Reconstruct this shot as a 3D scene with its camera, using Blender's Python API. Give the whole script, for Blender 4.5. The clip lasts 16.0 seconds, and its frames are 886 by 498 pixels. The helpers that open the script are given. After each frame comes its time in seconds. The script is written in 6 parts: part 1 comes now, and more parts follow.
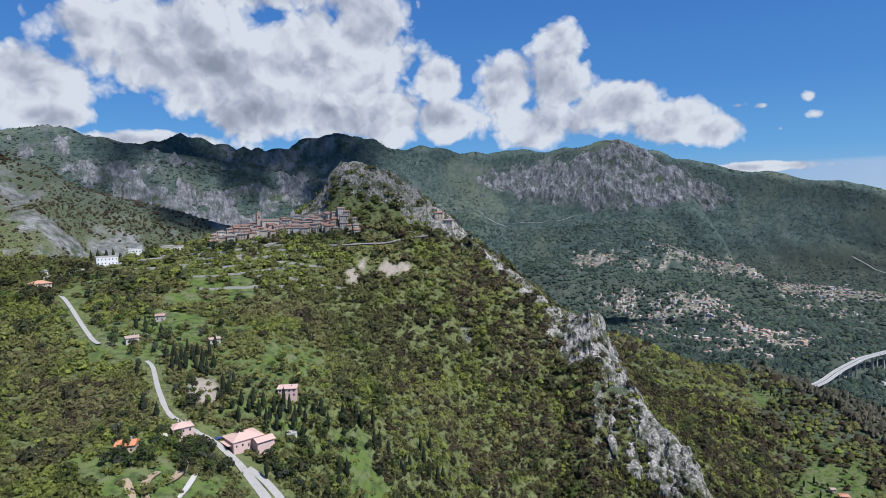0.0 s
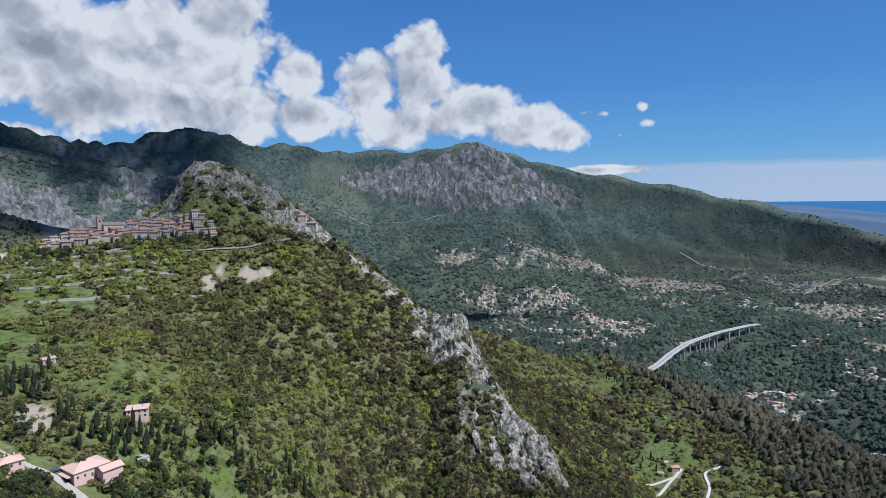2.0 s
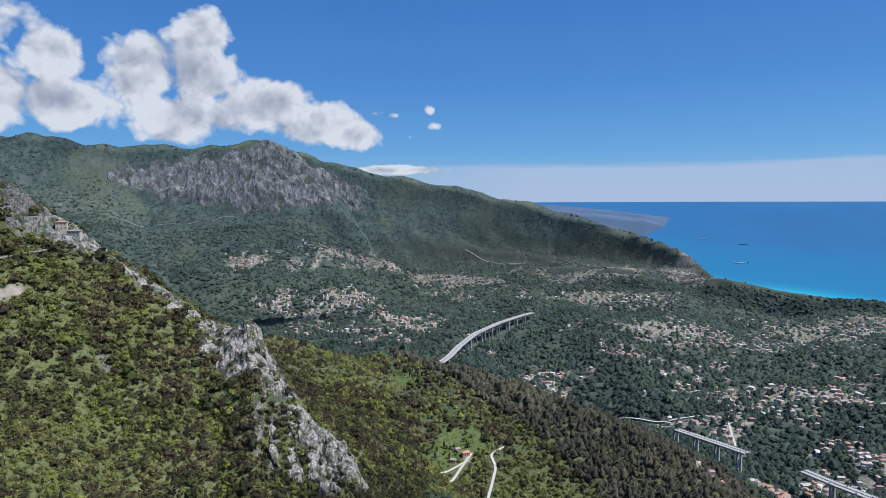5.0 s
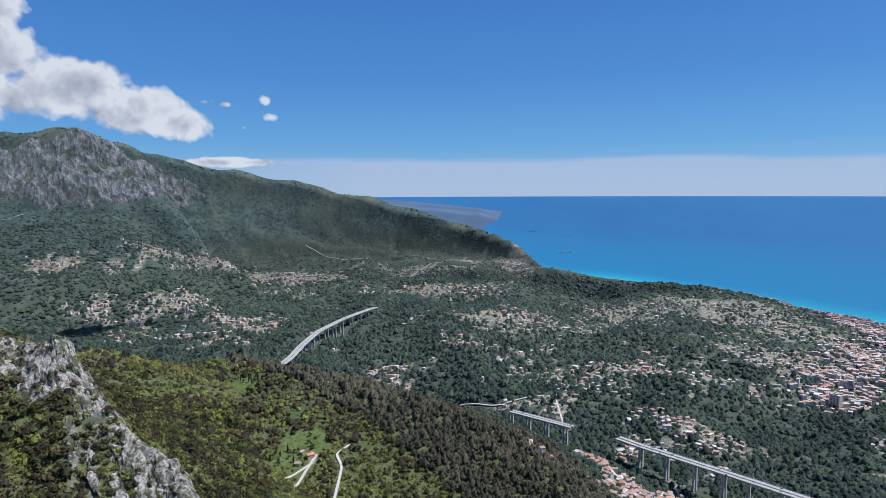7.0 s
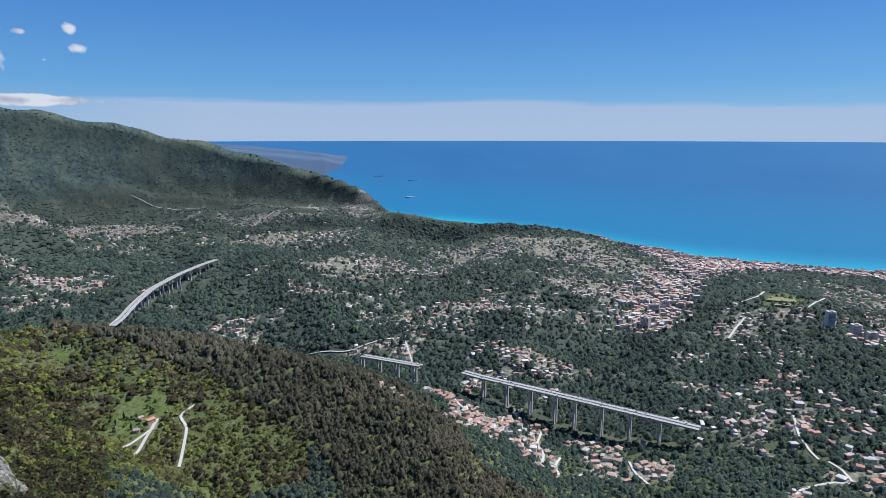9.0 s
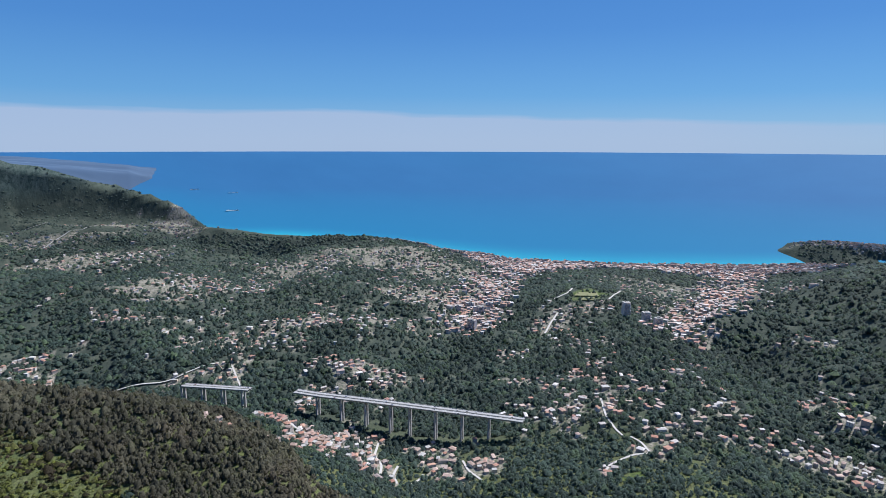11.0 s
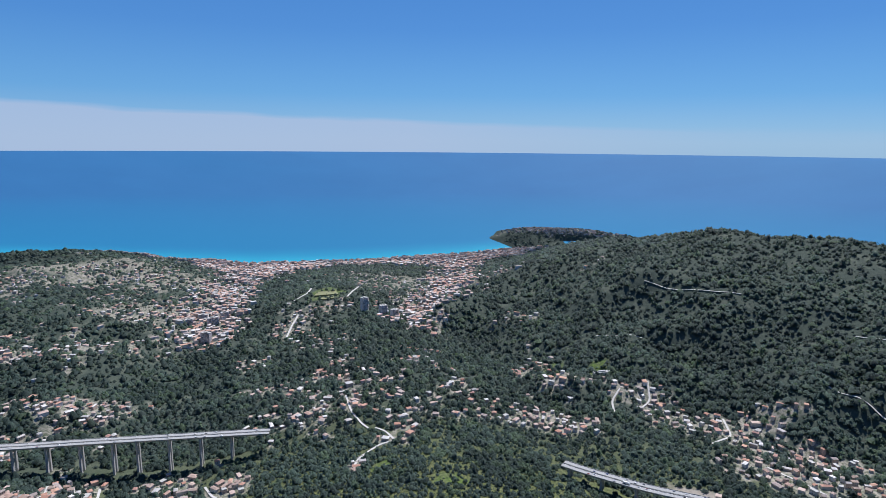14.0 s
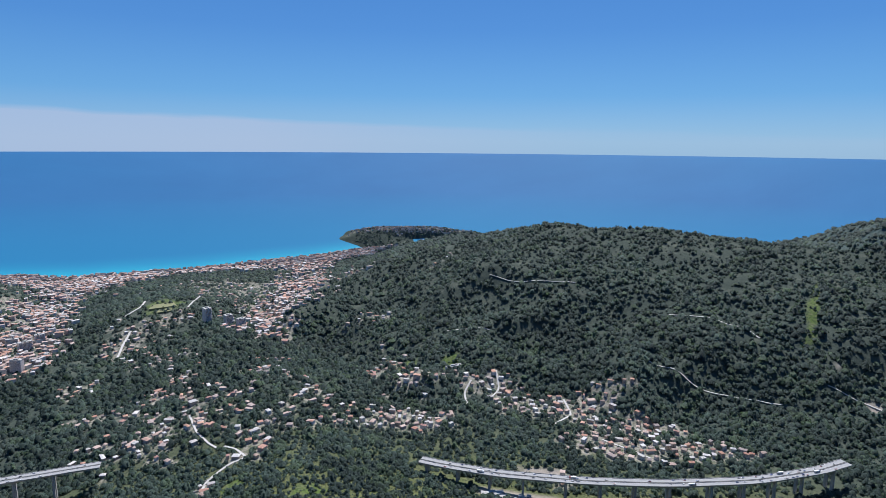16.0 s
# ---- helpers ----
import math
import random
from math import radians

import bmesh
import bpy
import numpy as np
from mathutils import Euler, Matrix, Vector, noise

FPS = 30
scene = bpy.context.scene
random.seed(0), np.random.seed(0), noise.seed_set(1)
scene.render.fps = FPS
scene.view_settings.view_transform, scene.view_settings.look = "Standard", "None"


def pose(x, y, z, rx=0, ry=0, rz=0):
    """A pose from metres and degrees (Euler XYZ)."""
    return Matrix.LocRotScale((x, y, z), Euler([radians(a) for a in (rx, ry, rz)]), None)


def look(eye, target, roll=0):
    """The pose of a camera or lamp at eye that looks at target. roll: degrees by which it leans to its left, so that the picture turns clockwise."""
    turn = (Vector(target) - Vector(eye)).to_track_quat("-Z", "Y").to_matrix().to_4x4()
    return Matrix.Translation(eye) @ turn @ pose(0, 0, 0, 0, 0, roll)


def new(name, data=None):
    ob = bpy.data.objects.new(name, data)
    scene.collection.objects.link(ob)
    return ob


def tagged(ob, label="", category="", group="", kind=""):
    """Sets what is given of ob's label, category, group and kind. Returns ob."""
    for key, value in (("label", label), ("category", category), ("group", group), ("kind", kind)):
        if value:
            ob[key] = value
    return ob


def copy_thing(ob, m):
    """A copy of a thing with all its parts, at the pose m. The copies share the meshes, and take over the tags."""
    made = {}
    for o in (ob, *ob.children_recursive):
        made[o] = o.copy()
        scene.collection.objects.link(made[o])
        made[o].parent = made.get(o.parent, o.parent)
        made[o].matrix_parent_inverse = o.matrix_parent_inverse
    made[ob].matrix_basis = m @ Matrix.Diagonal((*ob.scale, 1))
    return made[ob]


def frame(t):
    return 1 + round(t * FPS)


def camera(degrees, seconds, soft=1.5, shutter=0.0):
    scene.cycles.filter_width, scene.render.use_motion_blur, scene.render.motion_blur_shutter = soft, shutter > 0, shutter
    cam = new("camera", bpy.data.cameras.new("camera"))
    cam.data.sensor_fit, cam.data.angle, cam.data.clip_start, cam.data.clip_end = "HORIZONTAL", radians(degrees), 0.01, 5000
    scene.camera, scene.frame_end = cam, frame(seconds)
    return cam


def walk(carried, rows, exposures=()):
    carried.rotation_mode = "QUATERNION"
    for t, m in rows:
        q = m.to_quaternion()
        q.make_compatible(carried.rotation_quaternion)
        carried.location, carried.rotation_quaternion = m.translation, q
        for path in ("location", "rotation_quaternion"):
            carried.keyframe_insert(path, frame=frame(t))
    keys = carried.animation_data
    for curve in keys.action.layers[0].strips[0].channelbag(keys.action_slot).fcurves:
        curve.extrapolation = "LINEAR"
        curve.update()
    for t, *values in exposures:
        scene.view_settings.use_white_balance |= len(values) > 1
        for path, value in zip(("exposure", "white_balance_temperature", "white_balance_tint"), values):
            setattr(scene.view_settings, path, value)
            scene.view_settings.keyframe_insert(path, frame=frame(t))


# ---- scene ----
cam = camera(72.04, 16.0, soft=0.6)


def flown(t, x, y, z, az, down, roll):
    """A camera row: az degrees clockwise from +y, down degrees under the level."""
    a, d = radians(az), radians(down)
    eye = Vector((x, y, z))
    way = Vector((math.sin(a) * math.cos(d), math.cos(a) * math.cos(d), -math.sin(d)))
    return (t, look(eye, eye + 100 * way, roll))


walk(cam, [flown(*row) for row in (
    (0, 0.0, 0.0, 690.0, 0.00, 4.39, -1.00),
    (0.5, -0.3, -0.4, 691.1, 1.08, 4.44, -0.89),
    (1, -0.6, -0.8, 692.3, 2.75, 4.47, -0.84),
    (1.5, -0.8, -1.2, 693.5, 7.02, 4.55, -0.77),
    (2, -1.0, -1.7, 694.8, 12.72, 4.66, -0.68),
    (2.5, -1.2, -2.2, 696.0, 18.18, 4.74, -0.70),
    (3, -1.4, -2.7, 697.3, 22.31, 4.80, -0.64),
    (5.5, -1.9, -5.6, 703.9, 34.89, 4.95, -0.36),
    (6, -1.9, -6.3, 705.3, 38.80, 4.96, -0.36),
    (6.5, -1.8, -7.0, 706.7, 42.74, 5.01, -0.31),
    (7, -1.8, -7.7, 708.1, 46.67, 5.56, -0.27),
    (7.5, -1.7, -8.4, 709.5, 50.57, 7.01, -0.28),
    (8, -1.6, -9.2, 710.9, 54.26, 9.12, -0.24),
    (10.5, -0.5, -13.3, 717.9, 72.40, 9.83, 0.04),
    (11, -0.2, -14.2, 719.4, 77.19, 9.87, 0.17),
    (11.5, 0.2, -15.1, 720.8, 82.39, 9.88, 0.26),
    (12, 0.6, -16.0, 722.2, 87.48, 9.89, 0.29),
    (12.5, 1.0, -17.0, 723.6, 91.54, 9.91, 0.35),
    (13, 1.4, -18.0, 725.0, 94.98, 9.92, 0.31),
    (13.5, 2.0, -19.0, 726.3, 98.32, 9.91, 0.42),
    (14, 2.5, -20.0, 727.7, 101.83, 9.90, 0.50),
    (14.5, 3.1, -21.0, 729.1, 105.40, 9.91, 0.48),
    (15, 3.7, -22.1, 730.4, 108.94, 9.91, 0.52),
    (15.5, 4.3, -23.2, 731.7, 112.46, 9.91, 0.53),
    (16, 5.0, -24.3, 733.0, 115.98, 9.89, 0.52),
)], exposures=((0, 0.65, 5900, 10), (16, 0.65, 5900, 10)))

# ---- light ----
SUN_AZ, SUN_EL = 128.0, 56.0
world = bpy.data.worlds.new("sky")
scene.world = world
world.use_nodes = True
WN, WL = world.node_tree.nodes, world.node_tree.links


def wnode(kind, *values, **settings):
    """A node of the sky, with its settings and its first inputs."""
    n = WN.new(kind)
    for key, value in settings.items():
        setattr(n, key, value)
    for socket, value in zip(n.inputs, values):
        if hasattr(value, "is_output"):
            WL.new(value, socket)
        elif value is not None:
            socket.default_value = value
    return n


def wmath(how, a, b=0.0, c=0.0):
    return wnode("ShaderNodeMath", a, b, c, operation=how).outputs[0]


def wramp(fac, *stops):
    n = wnode("ShaderNodeValToRGB", fac)
    while len(n.color_ramp.elements) < len(stops):
        n.color_ramp.elements.new(0.5)
    for el, (at, col) in zip(n.color_ramp.elements, stops):
        el.position, el.color = at, (*col, 1) if isinstance(col, tuple) else (col, col, col, 1)
    return n.outputs[0]


def wmix(fac, a, b, how="MIX"):
    n = WN.new("ShaderNodeMix")
    n.data_type, n.blend_type = "RGBA", how
    for socket, value in ((n.inputs[0], fac), (n.inputs[6], a), (n.inputs[7], b)):
        if hasattr(value, "is_output"):
            WL.new(value, socket)
        else:
            socket.default_value = (*value, 1) if isinstance(value, tuple) else value
    return n.outputs[2]


sky = WN.new("ShaderNodeTexSky")
sky.sky_type, sky.sun_disc = "NISHITA", False
sky.sun_elevation, sky.sun_rotation = radians(SUN_EL), radians(SUN_AZ)
sky.altitude, sky.air_density, sky.dust_density, sky.ozone_density = 700, 1.0, 0.4, 3.0

way = WN.new("ShaderNodeTexCoord").outputs["Generated"]
part_x, part_y, part_z = wnode("ShaderNodeSeparateXYZ", way).outputs
elev = wmath("MULTIPLY", wmath("ARCSINE", part_z), 57.2958)
azim = wmath("MULTIPLY", wmath("ARCTAN2", part_x, part_y), 57.2958)

# clear air: paler towards the horizon
air = wramp(wmath("DIVIDE", wmath("ADD", elev, 2.0), 62.0),
            (0.0, (0.195, 0.315, 0.425)), (0.035, (0.195, 0.315, 0.430)), (0.10, (0.090, 0.235, 0.415)), (0.19, (0.054, 0.166, 0.372)),
            (0.36, (0.033, 0.114, 0.312)), (1.0, (0.026, 0.085, 0.250)))
clear = wmix(0.85, wmix(1.0, sky.outputs[0], (0.06, 0.08, 0.11), "MULTIPLY"), air)

# the pale band of far haze over the sea
streaks = wnode("ShaderNodeTexNoise", wnode("ShaderNodeVectorMath", way, (3.0, 3.0, 34.0), operation="MULTIPLY").outputs[0], None, 2.0, 4.0).outputs[0]
band_top = wmath("ADD", wmath("MULTIPLY", wmath("MINIMUM", wmath("SUBTRACT", 78.0, azim), 9.0), 0.026), wmath("MULTIPLY_ADD", streaks, 0.9, 2.25))
band = wramp(wmath("SUBTRACT", band_top, elev), (0.0, 0.0), (0.45, 1.0))
band = wmath("MULTIPLY", band, wramp(wmath("DIVIDE", azim, 180.0), (0.10, 0.0), (0.22, 0.75), (0.55, 0.70), (0.72, 0.12)))
clear = wmix(band, clear, (0.325, 0.372, 0.470))

# heaps of cloud: azimuth, elevation, half width, half height
CLOUDS = ((-20, 12.0, 14, 5.5), (-11, 12.5, 9, 6.5), (-6.5, 15.5, 5.0, 6.5), (-33, 9.8, 7, 3.2), (-38, 8.6, 7, 3.0), (-24, 14.5, 9, 4.2), (-15, 19.5, 14, 5.0), (-32.5, 7.2, 5.5, 1.7), (-17, 8.2, 6.0, 3.4),
          (-9.5, 9.0, 7.5, 4.4), (-5.0, 8.0, 4.5, 3.2), (-26, 5.6, 9, 1.2), (-0.3, 11.2, 2.5, 2.7), (0.2, 7.6, 3.6, 2.2), (6.4, 10.2, 3.9, 3.9), (10.6, 10.6, 4.2, 3.6), (9, 7.0, 7.0, 2.8), (11.0, 13.4, 3.0, 2.4),
          (15.6, 8.4, 4.8, 3.0), (20.6, 6.8, 4.6, 2.2), (24.0, 5.6, 3.2, 1.8), (-20, 25, 30, 5), (28.0, 2.5, 5.5, 0.55), (31.2, 6.4, 2.1, 0.85), (30.7, 7.9, 0.9, 0.8), (28.9, 5.5, 1.0, 0.8), (25.7, 7.6, 1.3, 0.6), (27.5, 7.4, 1.1, 0.5))
heap = None
for az, el, wide, high in CLOUDS:
    u, v = wmath("DIVIDE", wmath("SUBTRACT", azim, az), wide), wmath("DIVIDE", wmath("SUBTRACT", elev, el), high)
    d = wmath("SUBTRACT", 1.0, wmath("SQRT", wmath("ADD", wmath("MULTIPLY", u, u), wmath("MULTIPLY", v, v))))
    d = wmath("MULTIPLY_ADD", d, 0.62, -0.17) if wide < 2.4 else d
    heap = d if heap is None else wmath("SMOOTH_MAX", heap, d, 0.22)


def billow(shift, scale, detail, rough):
    p = wnode("ShaderNodeVectorMath", way, shift, operation="ADD").outputs[0]
    return wnode("ShaderNodeTexNoise", p, None, scale, detail, rough).outputs[0]


def heaps(shift, scale):
    """Rounded heads of cloud, large and small."""
    p = wnode("ShaderNodeVectorMath", way, shift, operation="ADD").outputs[0]
    n = WN.new("ShaderNodeTexVoronoi")
    n.feature = "SMOOTH_F1"
    WL.new(wnode("ShaderNodeVectorMath", p, wnode("ShaderNodeVectorMath", bend, (0.05, 0.05, 0.05), operation="MULTIPLY").outputs[0], operation="ADD").outputs[0], n.inputs["Vector"])
    n.inputs["Scale"].default_value, n.inputs["Detail"].default_value, n.inputs["Roughness"].default_value = scale, 3.0, 0.55
    n.inputs["Smoothness"].default_value = 0.35
    return wmath("SUBTRACT", 0.5, n.outputs["Distance"])


bend = wnode("ShaderNodeTexNoise", way, None, 16.0, 3.0, 0.5).outputs["Color"]
TO_SUN = (0.026, -0.010, 0.026)
lumps, lee = billow((0, 0, 0), 6.5, 2.0, 0.5), billow(TO_SUN, 6.5, 2.0, 0.5)
curls, lee_curls = heaps((0.3, 0.1, 0.2), 15.0), heaps((0.316, 0.094, 0.216), 15.0)
wisps = billow((0.7, 0.4, 0.1), 40.0, 5.0, 0.6)
puff = wmath("ADD", wmath("MULTIPLY", wmath("SUBTRACT", lumps, 0.5), 0.9), wmath("MULTIPLY", curls, 0.75))
puff = wmath("ADD", puff, wmath("MULTIPLY", wmath("SUBTRACT", wisps, 0.5), 0.42))
mass = wmath("MULTIPLY_ADD", heap, 1.35, wmath("ADD", puff, 0.27))
cover = wramp(mass, (0.02, 0.0), (0.14, 0.45), (0.32, 1.0))
relief = wmath("ADD", wmath("MULTIPLY", wmath("SUBTRACT", lumps, lee), 1.5), wmath("MULTIPLY", wmath("SUBTRACT", curls, lee_curls), 0.75))
relief = wmath("ADD", relief, wmath("MULTIPLY_ADD", wmath("SUBTRACT", wisps, 0.5), 0.20, 0.83))
relief = wmath("SUBTRACT", relief, wmath("MULTIPLY", wramp(mass, (0.45, 0.0), (1.05, 1.0)), 0.34))
# the grey underside of the nearest heap
u, v = wmath("DIVIDE", wmath("ADD", azim, 8.5), 8.0), wmath("DIVIDE", wmath("SUBTRACT", elev, 18.0), 4.0)
under = wramp(wmath("ADD", wmath("ADD", wmath("MULTIPLY", u, u), wmath("MULTIPLY", v, v)), wmath("MULTIPLY", curls, -1.2)), (0.3, 1.0), (1.3, 0.0))
relief = wmath("SUBTRACT", relief, wmath("MULTIPLY", under, 0.34))
cloud = wramp(relief, (0.10, (0.190, 0.205, 0.245)), (0.48, (0.300, 0.315, 0.360)), (0.90, (0.50, 0.505, 0.52)))
clear = wmix(cover, clear, cloud)
WL.new(clear, WN["Background"].inputs["Color"])
WN["Background"].inputs["Strength"].default_value = 0.90

sun_data = bpy.data.lights.new("sun", "SUN")
sun_data.energy, sun_data.angle, sun_data.color = 4.3, radians(0.55), (1.0, 0.955, 0.90)
sun = new("sun", sun_data)
a, e = radians(SUN_AZ), radians(SUN_EL)
sun.matrix_basis = look((0, 0, 2000), Vector((0, 0, 2000)) - Vector((math.sin(a) * math.cos(e), math.cos(a) * math.cos(e), math.sin(e))))

# ---- materials ----
class Mat:
    """A short way to write node materials."""

    def __init__(self, name, roughness=0.8, metallic=0.0, specular=0.3):
        self.m = bpy.data.materials.new(name)
        self.m.use_nodes = True
        self.t = self.m.node_tree
        self.b = self.t.nodes["Principled BSDF"]
        self.b.inputs["Roughness"].default_value = roughness
        self.b.inputs["Metallic"].default_value = metallic
        self.b.inputs["Specular IOR Level"].default_value = specular
        self.geo = self.t.nodes.new("ShaderNodeNewGeometry")

    def put(self, socket, value):
        if hasattr(value, "is_output"):
            self.t.links.new(value, socket)
        elif isinstance(value, tuple) and len(value) == 3 and socket.type == "RGBA":
            socket.default_value = (*value, 1)
        else:
            socket.default_value = value

    def noise(self, size, detail=3.0, rough=0.55, where=None, stretch=None):
        """Noise with features about size metres across."""
        n = self.t.nodes.new("ShaderNodeTexNoise")
        n.inputs["Scale"].default_value, n.inputs["Detail"].default_value = 1.0 / size, detail
        n.inputs["Roughness"].default_value = rough
        src = where or self.geo.outputs["Position"]
        if stretch:
            v = self.t.nodes.new("ShaderNodeVectorMath")
            v.operation = "MULTIPLY"
            self.t.links.new(src, v.inputs[0])
            v.inputs[1].default_value = stretch
            src = v.outputs[0]
        self.t.links.new(src, n.inputs["Vector"])
        return n.outputs["Fac"]

    def ramp(self, fac, *stops):
        r = self.t.nodes.new("ShaderNodeValToRGB")
        el = r.color_ramp.elements
        while len(el) < len(stops):
            el.new(0.5)
        for k, (at, col) in zip(el, stops):
            k.position, k.color = at, (*col, 1) if isinstance(col, tuple) else (col, col, col, 1)
        self.put(r.inputs["Fac"], fac)
        return r.outputs["Color"]

    def mix(self, fac, a, b, how="MIX"):
        n = self.t.nodes.new("ShaderNodeMix")
        n.data_type, n.blend_type = "RGBA", how
        self.put(n.inputs[0], fac)
        self.put(n.inputs[6], a)
        self.put(n.inputs[7], b)
        return n.outputs[2]

    def math(self, how, a, b=0.0):
        n = self.t.nodes.new("ShaderNodeMath")
        n.operation = how
        self.put(n.inputs[0], a)
        self.put(n.inputs[1], b)
        return n.outputs[0]

    def attr(self, name):
        n = self.t.nodes.new("ShaderNodeAttribute")
        n.attribute_name = name
        return n.outputs["Fac"]

    def object_random(self):
        return self.t.nodes.new("ShaderNodeObjectInfo").outputs["Random"]

    def island(self):
        return self.geo.outputs["Random Per Island"]

    def colour(self, value):
        self.put(self.b.inputs["Base Color"], value)
        return self

    def bump(self, height, distance, strength=1.0):
        n = self.t.nodes.new("ShaderNodeBump")
        n.inputs["Distance"].default_value, n.inputs["Strength"].default_value = distance, strength
        self.put(n.inputs["Height"], height)
        self.t.links.new(n.outputs[0], self.b.inputs["Normal"])
        return self


def ground_material():
    """Scrub floor, with bare limestone, meadow and tilled soil where the ground has them."""
    k = Mat("ground", 0.95, specular=0.1)
    fine, mid, big = k.noise(3.0, 5), k.noise(16.0, 5), k.noise(140.0, 6, 0.6)
    scrub = k.mix(k.ramp(k.noise(4.0, 6, 0.7), (0.38, 0.0), (0.62, 1.0)), (0.040, 0.048, 0.020), (0.150, 0.158, 0.066))
    scrub = k.mix(k.ramp(mid, (0.45, 0.0), (0.62, 0.7)), scrub, (0.095, 0.112, 0.040))
    scrub = k.mix(k.ramp(fine, (0.60, 0.0), (0.72, 0.7)), scrub, (0.165, 0.150, 0.105))
    floor = k.mix(k.noise(14.0, 6, 0.7), (0.026, 0.036, 0.030), (0.076, 0.090, 0.068))
    floor = k.mix(k.ramp(k.noise(60.0, 6, 0.65), (0.52, 0.0), (0.66, 0.55)), floor, (0.115, 0.122, 0.090))
    scrub = k.mix(k.attr("far"), scrub, floor)
    # heath of the high far ground, with distance haze mixed in as blue
    hazed_heath = k.mix(k.noise(60.0, 8, 0.75), (0.034, 0.054, 0.052), (0.104, 0.128, 0.110))
    hazed_heath = k.mix(k.ramp(k.noise(22.0, 6, 0.75), (0.46, 0.0), (0.56, 0.85)), hazed_heath, (0.030, 0.050, 0.046))
    hazed_heath = k.mix(k.ramp(k.noise(420.0, 5, 0.6), (0.52, 0.0), (0.66, 0.6)), hazed_heath, (0.115, 0.130, 0.090))
    scrub = k.mix(k.attr("high"), scrub, hazed_heath)
    meadow = k.mix(fine, (0.062, 0.098, 0.022), (0.112, 0.148, 0.040))
    meadow = k.mix(k.ramp(mid, (0.44, 0.0), (0.64, 0.75)), meadow, (0.140, 0.138, 0.078))
    meadow = k.mix(k.ramp(k.noise(6.0, 4), (0.48, 0.0), (0.60, 0.9)), meadow, (0.050, 0.072, 0.026))
    crack = k.noise(11.0, 7, 0.72, stretch=(1, 1, 0.4))
    broad = k.noise(90.0, 8, 0.72, stretch=(1, 1, 0.3))
    rock = k.ramp(crack, (0.36, (0.045, 0.045, 0.040)), (0.48, (0.150, 0.145, 0.135)), (0.66, (0.34, 0.33, 0.31)))
    cliff = k.ramp(broad, (0.36, (0.040, 0.044, 0.044)), (0.48, (0.11, 0.11, 0.110)), (0.66, (0.23, 0.228, 0.222)))
    rock = k.mix(k.attr("far"), rock, cliff)
    rock = k.mix(k.ramp(k.mix(k.attr("far"), mid, k.noise(70.0, 7, 0.7)), (0.50, 0.0), (0.58, 0.92)), rock, (0.050, 0.068, 0.036))
    soil = k.mix(k.noise(7.0, 6, 0.7), (0.17, 0.145, 0.115), (0.36, 0.31, 0.26))
    yard = k.mix(k.ramp(k.noise(9.0, 6, 0.75), (0.38, 0.0), (0.58, 1.0)), (0.050, 0.066, 0.036), (0.33, 0.29, 0.24))
    col = k.mix(k.attr("meadow"), scrub, meadow)
    col = k.mix(k.attr("rock"), col, rock)
    col = k.mix(k.attr("yard"), col, yard)
    col = k.mix(k.attr("soil"), col, soil)
    k.colour(col).bump(k.mix(k.attr("far"), k.mix(k.attr("rock"), mid, crack), broad), 6.0, 0.8)
    return k.m


def sea_material():
    """Deep blue water that turns turquoise over the sand near the shore."""
    k = Mat("sea", 0.7, specular=0.04)
    turned = k.t.nodes.new("ShaderNodeVectorRotate")
    turned.inputs["Angle"].default_value = radians(10)
    k.t.links.new(k.geo.outputs["Position"], turned.inputs["Vector"])
    streak = k.noise(420.0, 5, 0.6, where=turned.outputs[0], stretch=(1.0, 0.5, 1.0))
    deep = k.mix(k.ramp(streak, (0.34, 0.0), (0.66, 1.0)), (0.027, 0.102, 0.226), (0.031, 0.114, 0.244))
    deep = k.mix(k.ramp(k.noise(900.0, 4, 0.55, where=turned.outputs[0], stretch=(1.0, 0.35, 1.0)), (0.40, 0.0), (0.64, 0.35)), deep, (0.026, 0.122, 0.248))
    col = k.mix(k.attr("shelf"), deep, (0.022, 0.140, 0.262))
    col = k.mix(k.attr("shallow"), col, (0.032, 0.270, 0.365))
    up = k.t.nodes.new("ShaderNodeCombineXYZ")
    up.inputs[2].default_value = 1.0
    k.t.links.new(up.outputs[0], k.b.inputs["Normal"])
    return k.colour(col).m


